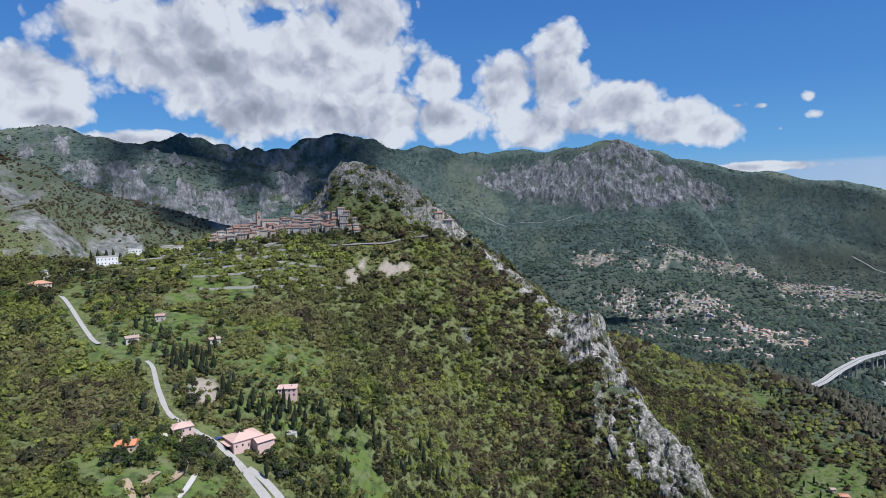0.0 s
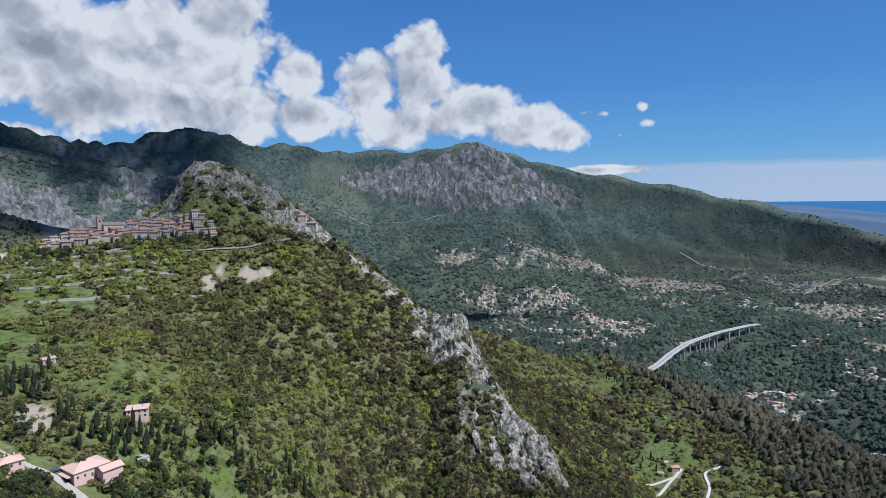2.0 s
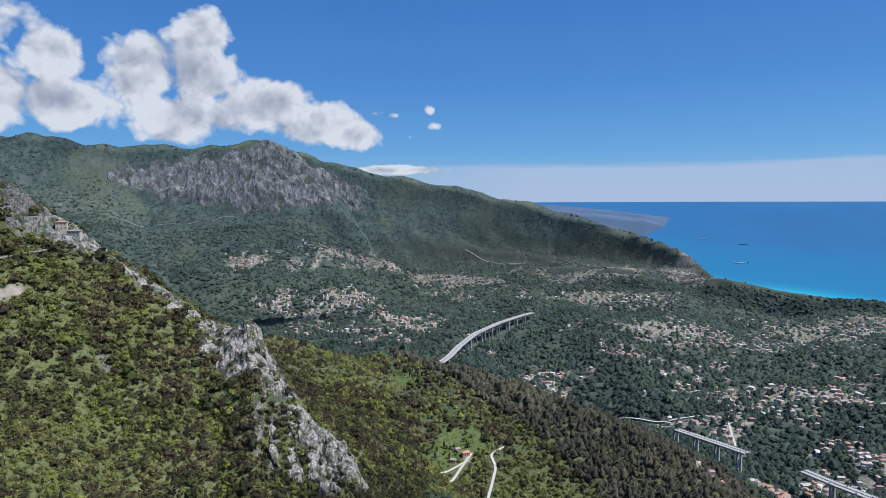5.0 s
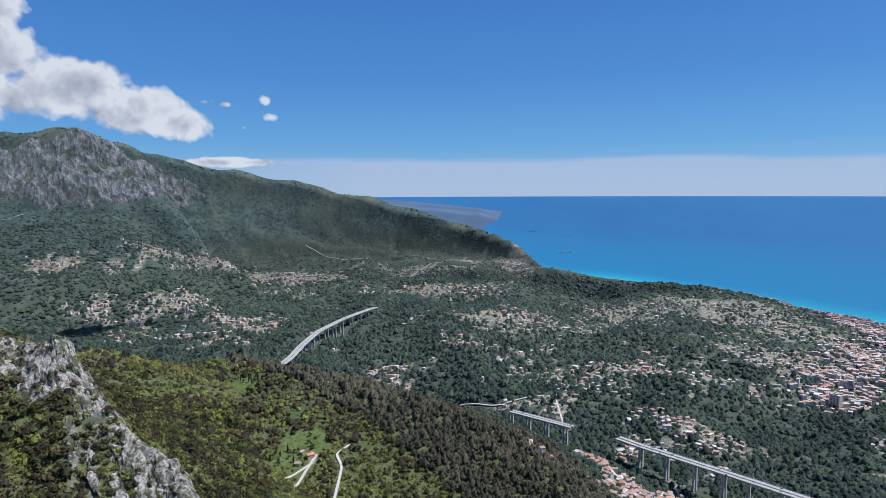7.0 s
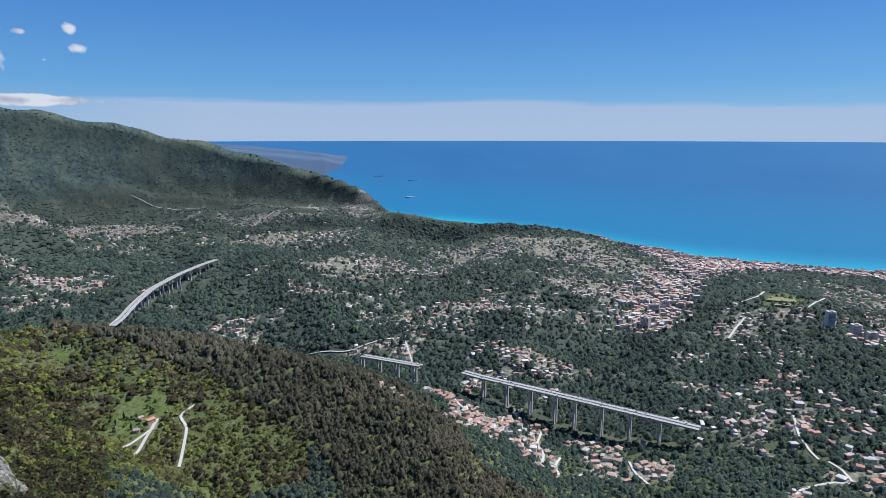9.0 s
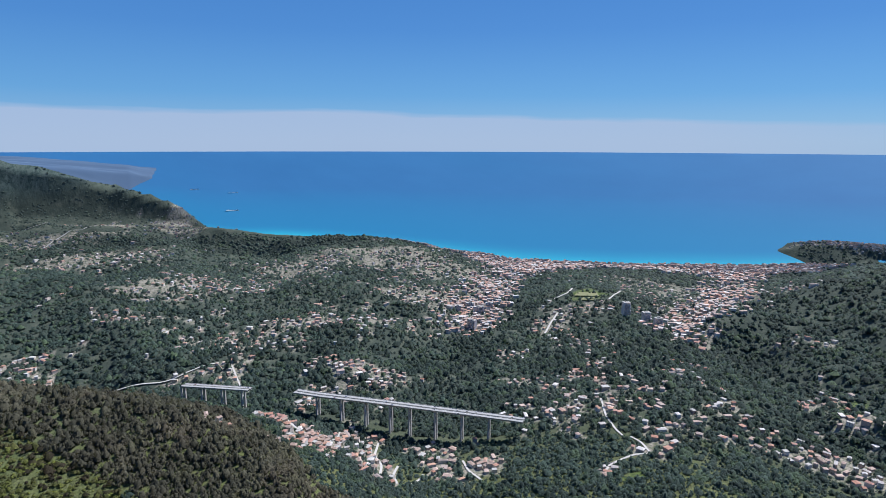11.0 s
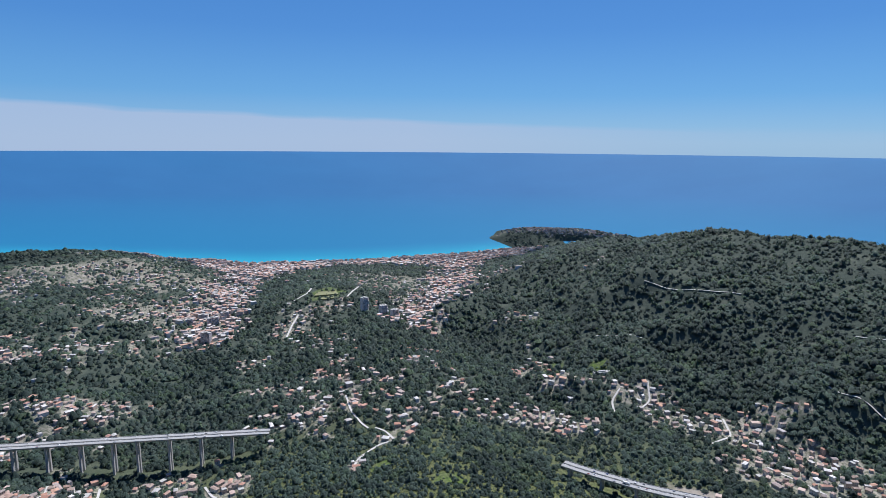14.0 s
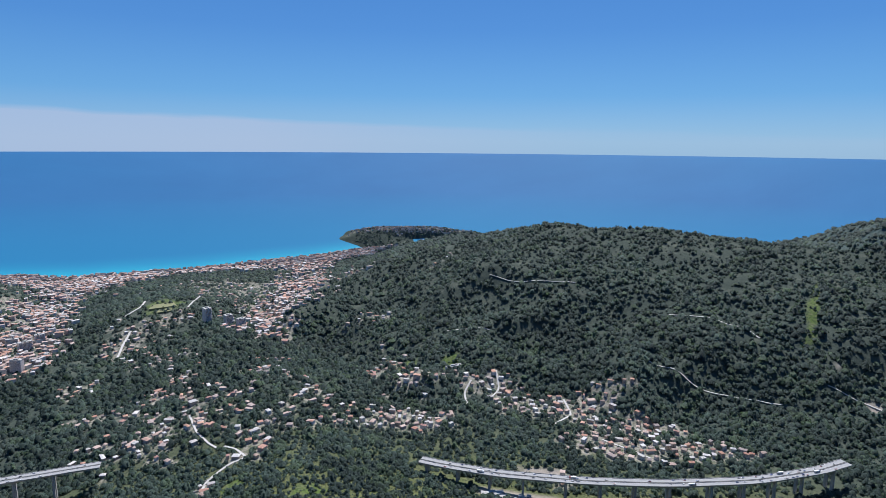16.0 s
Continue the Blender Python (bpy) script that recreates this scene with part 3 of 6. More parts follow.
def patch(x, y, az, r, half_az, half_r, wobble=0.8):
    """1 inside an uneven patch round (azimuth, range), falling to 0."""
    px, py = polar(az, r)
    a = math.radians(az)
    across, out = (x - px) * math.cos(a) - (y - py) * math.sin(a), (x - px) * math.sin(a) + (y - py) * math.cos(a)
    d = np.hypot(across / half_az, out / half_r) + wobble * fbm(x, y, 0.8 * min(half_az, half_r), 3, 11)
    return np.clip((1.25 - d) / 0.4, 0, 1)


def rock_cover(x, y):
    r, az = np.hypot(x, y), np.degrees(np.arctan2(x, y))
    n = fbm(x, y, 45.0, 4, 21)
    d, v = along(x, y, [k[:3] for k in AGNES if -1 < k[0] < 24])
    width = np.interp(az, [-1, 5, 9, 14, 18, 23], [9, 11, 15, 19, 24, 28])
    crag = np.clip((1.35 - d / width + 0.5 * n + 0.8 * fbm(x, y, 18.0, 4, 21)) / 0.4, 0, 1) * (az > -1) * (az < 25)
    d, v = along(x, y, PEAK)
    crag = np.maximum(crag, np.clip((0.72 - d / 52 + 1.2 * fbm(x, y, 26.0, 4, 23)) / 0.3, 0, 1))
    d, v = along(x, y, PINNACLE)
    crag = np.maximum(crag, np.clip((1.3 - d / 11) / 0.4, 0, 1))
    for s in ((2.2, 640, 5, 10), (14.3, 600, 5, 26), (15.6, 575, 4, 26), (17.6, 560, 5, 18), (12.0, 668, 11, 20), (10.2, 690, 10, 14), (-8.6, 830, 20, 20), (-6.0, 818, 24, 20), (-3.4, 806, 20, 18), (-10.8, 838, 9, 14), (-1.2, 798, 14, 14)):
        crag = np.maximum(crag, patch(x, y, *s))
    d, v = along(x, y, RANGE)
    big, speck = fbm(x, y, 300.0, 5, 31), fbm(x, y, 110.0, 4, 33)
    upper, lower = np.interp(az, [3, 5, 10, 15.4, 20, 24, 26], [420, 310, 190, 30, 150, 260, 420]), np.interp(az, [3, 5, 10, 15.4, 20, 24, 26], [420, 600, 800, 980, 900, 620, 420])
    crag = np.maximum(crag, np.clip((np.minimum(d - upper, lower - d) / 160 + 0.1 + 0.5 * big + 0.9 * speck) / 0.4 * np.clip(d / 90, 0, 1), 0, 1) * (az > 3) * (az < 26) * (r < 5700))
    crag = np.maximum(crag, 0.8 * np.clip((1.3 * speck - 0.45 + 0.5 * big) / 0.3, 0, 1) * (az > -14) * (az < 4) * (r > 4300) * (d > 170))
    d, v = along(x, y, BACK)
    crag = np.maximum(crag, patch(x, y, 53.6, 5450, 150, 170))
    crag = np.maximum(crag, np.clip((0.62 - np.abs(d - 700) / 700 + 0.6 * big + 1.2 * speck) / 0.4, 0, 1) * (r > 3000) * (az < -8))
    crag = np.maximum(crag, np.clip((0.8 * big - 0.16 + 1.0 * n) / 0.35, 0, 1) * (az < -16) * (r > 950) * (r < 1500))
    return crag


def meadow_cover(x, y):
    m = np.zeros(np.shape(x))
    for s in ((-24.5, 520, 45, 70), (-26, 330, 40, 32), (-21, 620, 40, 30), (-14, 470, 20, 30), (28, 1330, 24, 26), (33, 1080, 44, 52), (25.4, 1240, 20, 26), (91.2, 2500, 70, 70),
              (104, 930, 26, 18), (97, 990, 22, 18), (113, 1560, 30, 50), (117.5, 1540, 28, 40), (-8, 400, 14, 22), (8, 1250, 20, 50), (148.3, 1980, 14, 150)):
        m = np.maximum(m, patch(x, y, *s))
    r, az = np.hypot(x, y), np.degrees(np.arctan2(x, y))
    glade = np.clip(0.32 + 1.5 * fbm(x, y, 55.0, 4, 12), 0, 0.8) * np.interp(az, [-32, -26, -15, -9], [0.7, 1, 1, 0]) * (r < 770)
    fold = np.clip(1.2 * fbm(x, y, 90.0, 4, 14), 0, 0.6) * np.interp(az, [16, 22, 40, 50], [0, 1, 1, 0]) * (r > 820) * (r < np.interp(az, *np.array(PINES).T[:2]) - 25)
    return np.maximum(np.maximum(m, glade), fold)


def soil_cover(x, y):
    """Bare pale ground: cuttings, scree, yards and building plots."""
    m = np.zeros(np.shape(x))
    for s in ((-8.7, 668, 7, 14), (-7.6, 690, 4, 10), (-5.0, 690, 11, 13), (-3.6, 694, 6, 8), (-22.0, 428, 9, 16), (125, 985, 70, 18), (127, 1075, 40, 14), (153.4, 1690, 22, 26),
              (150.5, 1780, 12, 8), (34.2, 1040, 5, 14), (-13.8, 745, 6, 5), (-18.5, 700, 5, 7), (-9.5, 740, 4, 4)):
        m = np.maximum(m, patch(x, y, *s, 0.35))
    return m


def grid_faces(rows, cols, flip=False):
    i = np.arange(rows - 1)[:, None] * cols + np.arange(cols - 1)
    q = np.stack([i, i + 1, i + cols + 1, i + cols], -1).reshape(-1, 4)
    return q[:, ::-1] if flip else q


def mesh_from(name, verts, faces, material, smooth=True):
    """A mesh from arrays of corners and of equal faces."""
    me = bpy.data.meshes.new(name)
    verts, faces = np.asarray(verts, np.float32).reshape(-1, 3), np.asarray(faces, np.int32)
    n = faces.shape[1]
    me.vertices.add(len(verts))
    me.vertices.foreach_set("co", verts.ravel())
    me.loops.add(faces.size)
    me.loops.foreach_set("vertex_index", faces.ravel())
    me.polygons.add(len(faces))
    me.polygons.foreach_set("loop_start", np.arange(0, faces.size, n, dtype=np.int32))
    me.polygons.foreach_set("use_smooth", np.full(len(faces), smooth))
    me.materials.append(material)
    me.update(calc_edges=True)
    return me


def add_attr(me, name, values):
    me.attributes.new(name, "FLOAT", "POINT").data.foreach_set("value", np.asarray(values, np.float32).ravel())


ROCK, MEADOW = rock_cover(GX, GY), meadow_cover(GX, GY)
jag = fbm(GX, GY, 26.0, 4, 41)
GZ = GZ + ROCK * np.where(RR[:, None] < 1600, 5.0 * jag, 22.0 * (np.abs(fbm(GX + 0.3 * GY, 0.25 * GY, 150.0, 4, 43)) - 0.3))
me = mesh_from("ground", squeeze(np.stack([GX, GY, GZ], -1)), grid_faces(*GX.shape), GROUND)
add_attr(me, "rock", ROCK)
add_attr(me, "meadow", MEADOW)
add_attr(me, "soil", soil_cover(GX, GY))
# far high ground, which takes the blue haze tint
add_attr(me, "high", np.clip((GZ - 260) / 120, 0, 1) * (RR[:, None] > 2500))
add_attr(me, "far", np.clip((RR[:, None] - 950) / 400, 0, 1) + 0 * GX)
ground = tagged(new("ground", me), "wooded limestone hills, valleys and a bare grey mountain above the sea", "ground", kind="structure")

sr = np.concatenate([np.linspace(3200, 6000, 60), np.geomspace(6100, 99000, 60)])
sa = np.arange(20, 200, 0.75)
sx, sy = sr[:, None] * np.sin(np.radians(sa)), sr[:, None] * np.cos(np.radians(sa))
# the coast that runs on beyond the headland, its haze in the blue colour
fr, fa = np.linspace(9600, 26000, 60), np.arange(26, 53.5, 0.2)
fx, fy = fr[:, None] * np.sin(np.radians(fa)), fr[:, None] * np.cos(np.radians(fa))
shore = np.interp(fa, [26, 44, 47.5, 50.2, 51.2, 51.8, 53.4], [9000, 9000, 9600, 11200, 12600, 13800, 30000])
inside = np.minimum(fr[:, None] - shore, (52.2 - fa) * 900 + 0 * fr[:, None])
fz = np.clip(inside * 0.05, -40, 95) * (1 + 0.7 * fbm(fx, fy, 2600.0, 4, 71)) - np.clip((fr[:, None] - 20000) * 0.05, 0, 400) + np.interp(fa, [26, 40, 46, 49, 51], [430, 330, 180, 60, 0])
me = mesh_from("far_coast", squeeze(np.stack([fx, fy, fz - fr[:, None] ** 2 / 14.8e6], -1)), grid_faces(*fx.shape), HAZED_LAND)
tagged(new("far_coast", me), "coast and hills beyond the headland, haze painted in as blue-grey", "backdrop", kind="structure")

me = mesh_from("sea", squeeze(np.stack([sx, sy, -sr[:, None] ** 2 / 14.8e6 + 0 * sx], -1)), grid_faces(*sx.shape), SEA)
off = sr[:, None] - np.interp(sa, *np.array(COAST).T)
add_attr(me, "shelf", np.clip(1 - off / 5200.0, 0, 1))
add_attr(me, "shallow", np.clip(1 - off / 620.0, 0, 1) ** 2.0 * (1 - 0.2 * fbm(sx, sy, 200.0, 3, 2)))
sea = tagged(new("sea", me), "calm deep blue sea, turquoise along the shore", "sea", kind="structure")

# ---- roads and settlements: their plan ----
# lines of (azimuth, range)
VALLEY_ROAD = [(-16.2, 318), (-17.2, 336), (-19.5, 367), (-21.3, 382), (-23.0, 388), (-25.1, 400), (-25.7, 430), (-26.0, 464), (-26.6, 478)]
UPPER_ROAD = [(-29.9, 516), (-30.3, 525), (-31.2, 573), (-32.0, 621), (-32.4, 640)]
LOWER_LANE = [(-14.6, 318), (-15.8, 336), (-17.3, 352), (-19.0, 366)]
VILLAGE_ROAD = [(-34.5, 700), (-31, 712), (-27, 722), (-22, 728), (-17, 722), (-13, 720), (-9, 722), (-4, 742), (-1.0, 770)]
LANES = [[(62.3, 1180), (63.5, 1110), (65, 1085), (66.4, 1110), (67.4, 1160), (67.6, 1215)], [(71.4, 1180), (71.0, 1100), (71.8, 1040), (71.6, 985)],
         [(73.4, 1060), (72.9, 1010), (73.4, 970)], [(74.4, 985), (75.4, 1010), (76.0, 1040)], [(80.0, 1085), (80.6, 1040), (82, 1000)],
         [(93.2, 1330), (93.8, 1240), (94.8, 1180), (95.6, 1150)], [(94.0, 1000), (94.6, 1035), (96.6, 1075), (98.2, 1085), (97.2, 1130), (96.2, 1150)],
         [(58.5, 1470), (58.2, 1560), (57.6, 1640)], [(31.5, 930), (33.2, 1000), (34.6, 1050)], [(36.0, 920), (37.0, 1000), (36.4, 1040), (37.8, 1060)], [(30.6, 978), (32.2, 1002), (34.2, 1030)],
         [(135, 1560), (138.5, 1520), (141, 1500), (144, 1540), (147, 1570)], [(150, 1690), (152.2, 1700), (155, 1690)], [(128, 1290), (129.5, 1350), (128.6, 1420)],
         [(121.6, 1390), (122.4, 1440), (122.0, 1500)], [(119.4, 1330), (119.0, 1390), (119.8, 1440)], [(132.5, 1250), (134.5, 1230), (137, 1200)],
         [(137.4, 1840), (141, 1830), (143.5, 1790), (144.8, 1760)], [(117.0, 1750), (119.0, 1720), (121.2, 1730)], [(121.0, 2010), (125, 1980), (129, 1970)]]
FAR_ROADS = [[(34, 5000), (37.5, 4700), (41, 4900), (44.5, 4960), (47.5, 5100)], [(43.6, 4150), (44.5, 4300), (45.6, 4450), (47.2, 4600), (49.0, 4850)],
             [(88.2, 2440), (89.4, 2500), (89.8, 2620)], [(93.2, 2420), (93.6, 2520), (94.2, 2680)], [(80.2, 2190), (79.4, 2110), (77.8, 2090)],
             [(87.4, 2060), (88.0, 2180), (88.6, 2280)], [(81.5, 2350), (83.0, 2750), (84.6, 3000)], [(47, 1700), (52, 1630), (56.5, 1660)], [(3, 4500), (8, 4450), (13, 4560)]]
# clusters of (azimuth, range, half width, half depth, houses)
NEAR_CLUSTERS = [(66.4, 1085, 50, 50, 22), (70.2, 1070, 24, 55, 12), (63.2, 1130, 34, 34, 8), (68.6, 1190, 40, 26, 8), (80.5, 1050, 40, 34, 11), (77.6, 1085, 24, 16, 5),
                 (66.5, 1460, 60, 46, 12), (72.0, 1520, 46, 50, 10), (53.5, 1610, 80, 24, 9), (57.9, 1630, 40, 60, 10), (85.6, 1500, 40, 40, 7), (89.7, 1281, 46, 18, 6),
                 (62.7, 990, 28, 40, 10), (64.9, 1030, 32, 44, 13), (61.4, 1150, 26, 30, 8), (71.8, 1000, 22, 40, 8), (76.8, 1144, 36, 16, 8), (82.4, 1052, 22, 18, 6), (64.8, 1385, 26, 30, 8), (69.3, 1571, 50, 30, 10), (56.8, 1020, 18, 18, 3)]
NEAR_CLUSTERS_WEST = [(93.8, 1300, 22, 60, 8), (98.0, 1092, 26, 16, 4), (94.6, 1018, 14, 16, 3), (99.4, 1519, 56, 40, 8), (92.8, 1660, 36, 50, 10), (109, 1240, 40, 18, 7), (93.2, 1424, 14, 30, 5), (99.5, 1130, 24, 14, 4), (100.5, 1666, 40, 16, 6), (104.5, 1380, 24, 30, 4),
                      (112.3, 1290, 56, 34, 20), (115.4, 1250, 40, 28, 12), (111, 1590, 34, 70, 13), (113.8, 1446, 46, 40, 9), (120.0, 1415, 36, 30, 8), (122.6, 1440, 34, 40, 12)]
NEAR_CLUSTERS_HILL = [(125.1, 1368, 46, 34, 14), (128.5, 1371, 56, 46, 13), (133.3, 1312, 56, 22, 14), (136.4, 1338, 50, 22, 11), (132.2, 1255, 46, 22, 9), (132.6, 1420, 40, 36, 7),
                      (132.3, 1196, 50, 16, 9), (135.4, 1200, 40, 16, 8), (138.3, 1249, 46, 20, 14), (140.9, 1272, 42, 18, 10), (143.4, 1310, 36, 16, 6), (129.3, 1066, 24, 14, 4)]
FAR_CLUSTERS = [(16.9, 3063, 45, 70, 18), (19.7, 2916, 45, 70, 18), (22.8, 3015, 80, 70, 28), (23, 2510, 75, 44, 22), (27.4, 2790, 90, 60, 40), (29.5, 2580, 70, 60, 24),
                (23.6, 3850, 150, 130, 60), (27, 3750, 150, 110, 50), (30.8, 4000, 200, 120, 55), (34, 3900, 180, 140, 45), (14.3, 3640, 90, 90, 26), (21.2, 3953, 60, 50, 10),
                (46, 3508, 260, 180, 50), (51.9, 2570, 150, 120, 32), (57.8, 2715, 180, 140, 55), (56.3, 1908, 100, 80, 20), (64, 1997, 120, 80, 34), (70.8, 1999, 130, 90, 36)]
FAR_CLUSTERS_SOUTH = [(44.4, 4262, 300, 140, 44), (65.5, 3070, 240, 220, 66), (72.7, 3300, 260, 220, 50), (76.7, 3081, 200, 240, 55), (61, 1835, 80, 60, 16), (54, 4700, 160, 200, 40),
                      (84.2, 1763, 40, 40, 8), (88.2, 2166, 60, 120, 22), (91.6, 2300, 60, 60, 10), (100.2, 2468, 90, 160, 60), (101.4, 2016, 50, 60, 16), (103.4, 2725, 120, 140, 46),
                      (80.5, 2113, 60, 40, 6), (74.6, 2477, 140, 160, 44), (78.5, 2480, 90, 160, 40), (49, 5000, 150, 200, 24), (97.5, 2900, 200, 200, 40), (113, 5000, 300, 120, 230), (53.4, 5250, 120, 220, 40)]


def smooth_line(knots, step=6.0):
    """Points along a rounded line of (azimuth, range)."""
    p = polar(*np.array(knots, float).T)
    t = np.arange(len(p))
    fine = np.linspace(0, len(p) - 1, 24 * (len(p) - 1) + 1)
    x, y = np.interp(fine, t, p[:, 0]), np.interp(fine, t, p[:, 1])
    soft = np.hanning(21)
    soft /= soft.sum()
    x, y = (np.convolve(np.pad(c, 10, mode="reflect", reflect_type="odd"), soft, "valid") for c in (x, y))
    s = np.concatenate([[0], np.cumsum(np.hypot(np.diff(x), np.diff(y)))])
    u = np.linspace(0, s[-1], max(2, int(s[-1] / step)))
    return np.stack([np.interp(u, s, x), np.interp(u, s, y)], -1)


# highway bridges: azimuth, range of both ends and between
BRIDGE_EAST = [(31.6, 1930), (32.4, 2000), (33.4, 2150), (34.9, 2350), (37.2, 2560), (39.4, 2735), (40.4, 2800)]
BRIDGE_SMALL = [(53.4, 1456), (55.0, 1432), (57.6, 1396), (59.2, 1376)]
BRIDGE_LONG = [(63.4, 1338), (65.6, 1306), (70, 1262), (77, 1208), (84.3, 1174), (86, 1168)]
BRIDGE_WEST = [(115.0, 1040), (117.1, 1025), (122.9, 1001), (131.2, 1008), (138.9, 1050), (145.8, 1129), (150.3, 1228), (152, 1290)]
DECK_Z = 166.0
ROAD_LINES = [(VALLEY_ROAD, 4), (UPPER_ROAD, 4), (LOWER_LANE, 6), (VILLAGE_ROAD, 1)] + [(q, 4.0) for q in LANES] + [(q, 6) for q in FAR_ROADS] + [(BRIDGE_SMALL, 9), (BRIDGE_LONG, 8), (BRIDGE_EAST, 10), (BRIDGE_WEST, 9)]
CELL, CORNER = 4.0, np.array((-2600.0, -3600.0))
ROAD_MASK, HOUSE_MASK = np.zeros((1900, 2250), bool), np.zeros((1900, 2250), bool)


def cells(x, y):
    i = np.clip(((np.asarray(x) - CORNER[0]) / CELL).astype(int), 8, 1890)
    j = np.clip(((np.asarray(y) - CORNER[1]) / CELL).astype(int), 8, 2240)
    return i, j


def stamp(mask, x, y, radius):
    """Marks the cells round points as taken."""
    i, j = cells(x, y)
    n = int(radius / CELL) + 1
    for di in range(-n, n + 1):
        for dj in range(-n, n + 1):
            if math.hypot(di, dj) * CELL <= radius:
                mask[np.clip(i + di, 0, 1899), np.clip(j + dj, 0, 2249)] = True


for road_line, half in ROAD_LINES:
    road_points = smooth_line(road_line, 3.0)
    stamp(ROAD_MASK, road_points[:, 0], road_points[:, 1], half + 2.0)


def on_road(x, y):
    return ROAD_MASK[cells(x, y)]


ALL_CLUSTERS = NEAR_CLUSTERS + NEAR_CLUSTERS_WEST + NEAR_CLUSTERS_HILL + FAR_CLUSTERS + FAR_CLUSTERS_SOUTH


def city_cover(x, y):
    """How densely built the seaside town is."""
    r, az = np.hypot(x, y), np.degrees(np.arctan2(x, y))
    off = np.interp(az, *np.array(COAST).T) - r
    strip = np.clip((np.interp(az, [66, 74, 80, 86, 92, 98, 104, 109, 111], [60, 180, 420, 560, 240, 420, 560, 420, 100]) - off) / 120, 0, 1)
    d, _ = along(x, y, [(85, 3650), (82.5, 3000), (80.5, 2350), (79.8, 2150)])
    d2, _ = along(x, y, [(104, 3800), (103, 3000), (101.5, 2300), (99.6, 2080)])
    vale = np.clip((170 - d) / 160, 0, 1) * 0.7
    vale2 = np.clip((160 - d2) / 150, 0, 1) * 0.65
    return np.maximum(np.maximum(strip * (az > 64) * (az < 112), vale), vale2) * (off > 18) * np.clip(1.3 + 1.2 * fbm(x, y, 160.0, 3, 61), 0, 1)


def built_cover(x, y):
    m = 0.72 * city_cover(x, y)
    for az, r, wide, out, n in ALL_CLUSTERS:
        m = np.maximum(m, 0.50 * patch(x, y, az, r, wide, out, 0.6))
    m = np.maximum(m, patch(x, y, -14.0, 782, 78, 32, 0.3))
    m = np.maximum(m, soil_cover(x, y))
    return m


def sites(clusters, seed, apart, spread=0.55, more=1.0):
    """House sites in clusters: x, y, azimuth."""
    rng = np.random.default_rng(seed)
    out = []
    for az, r, wide, deep, count in clusters:
        a = math.radians(az)
        for _ in range(int(count * more)):
            for _ in range(14):
                u, v = rng.normal(0, spread, 2) * (wide, deep)
                x, y = r * math.sin(a) + u * math.cos(a) + v * math.sin(a), r * math.cos(a) - u * math.sin(a) + v * math.cos(a)
                if all(math.hypot(x - p[0], y - p[1]) > apart for p in out[-80:]) and not on_road([x], [y])[0]:
                    out.append((x, y, az))
                    break
    return np.array(out)


VILLA_SITES = sites(NEAR_CLUSTERS + NEAR_CLUSTERS_WEST + NEAR_CLUSTERS_HILL, 21, 14.0, 0.72, 1.35)
HAMLET_SITES = sites(FAR_CLUSTERS + FAR_CLUSTERS_SOUTH, 31, 14.0, 0.85, 1.4)
lone_rng = np.random.default_rng(33)
lone = polar(lone_rng.uniform(14, 118, 5200), lone_rng.uniform(1150, 3800, 5200))
lone = lone[(np.hypot(*lone.T) > np.interp(np.degrees(np.arctan2(lone[:, 0], lone[:, 1])), [44, 52], [1650, 1150]))]
lone = lone[fbm(lone[:, 0], lone[:, 1], 210.0, 4, 67) > np.interp(np.degrees(np.arctan2(lone[:, 0], lone[:, 1])), [86, 92], [0.30, 0.42])]
HAMLET_SITES = np.concatenate([HAMLET_SITES, np.c_[lone, np.zeros(len(lone))]])
for all_sites in (VILLA_SITES, HAMLET_SITES):
    reach = np.hypot(all_sites[:, 0], all_sites[:, 1])[:, None]
    stamp(HOUSE_MASK, all_sites[:, 0], all_sites[:, 1], 8.0)
    front = all_sites[:, :2] * (1 - 9.0 / reach)
    stamp(HOUSE_MASK, front[:, 0], front[:, 1], 8.0)

YARD = 0.75 * city_cover(GX, GY)
for cluster in ALL_CLUSTERS:
    YARD = np.maximum(YARD, 0.8 * patch(GX, GY, *cluster[:2], cluster[2], cluster[3], 0.9))
YARD_SPOTS = np.zeros((1900, 2250), bool)
stamp(YARD_SPOTS, HAMLET_SITES[:, 0], HAMLET_SITES[:, 1], 17.0)
stamp(YARD_SPOTS, VILLA_SITES[:, 0], VILLA_SITES[:, 1], 15.0)
add_attr(ground.data, "yard", np.maximum(YARD, 0.85 * YARD_SPOTS[cells(GX, GY)] * (GZ > 4)))

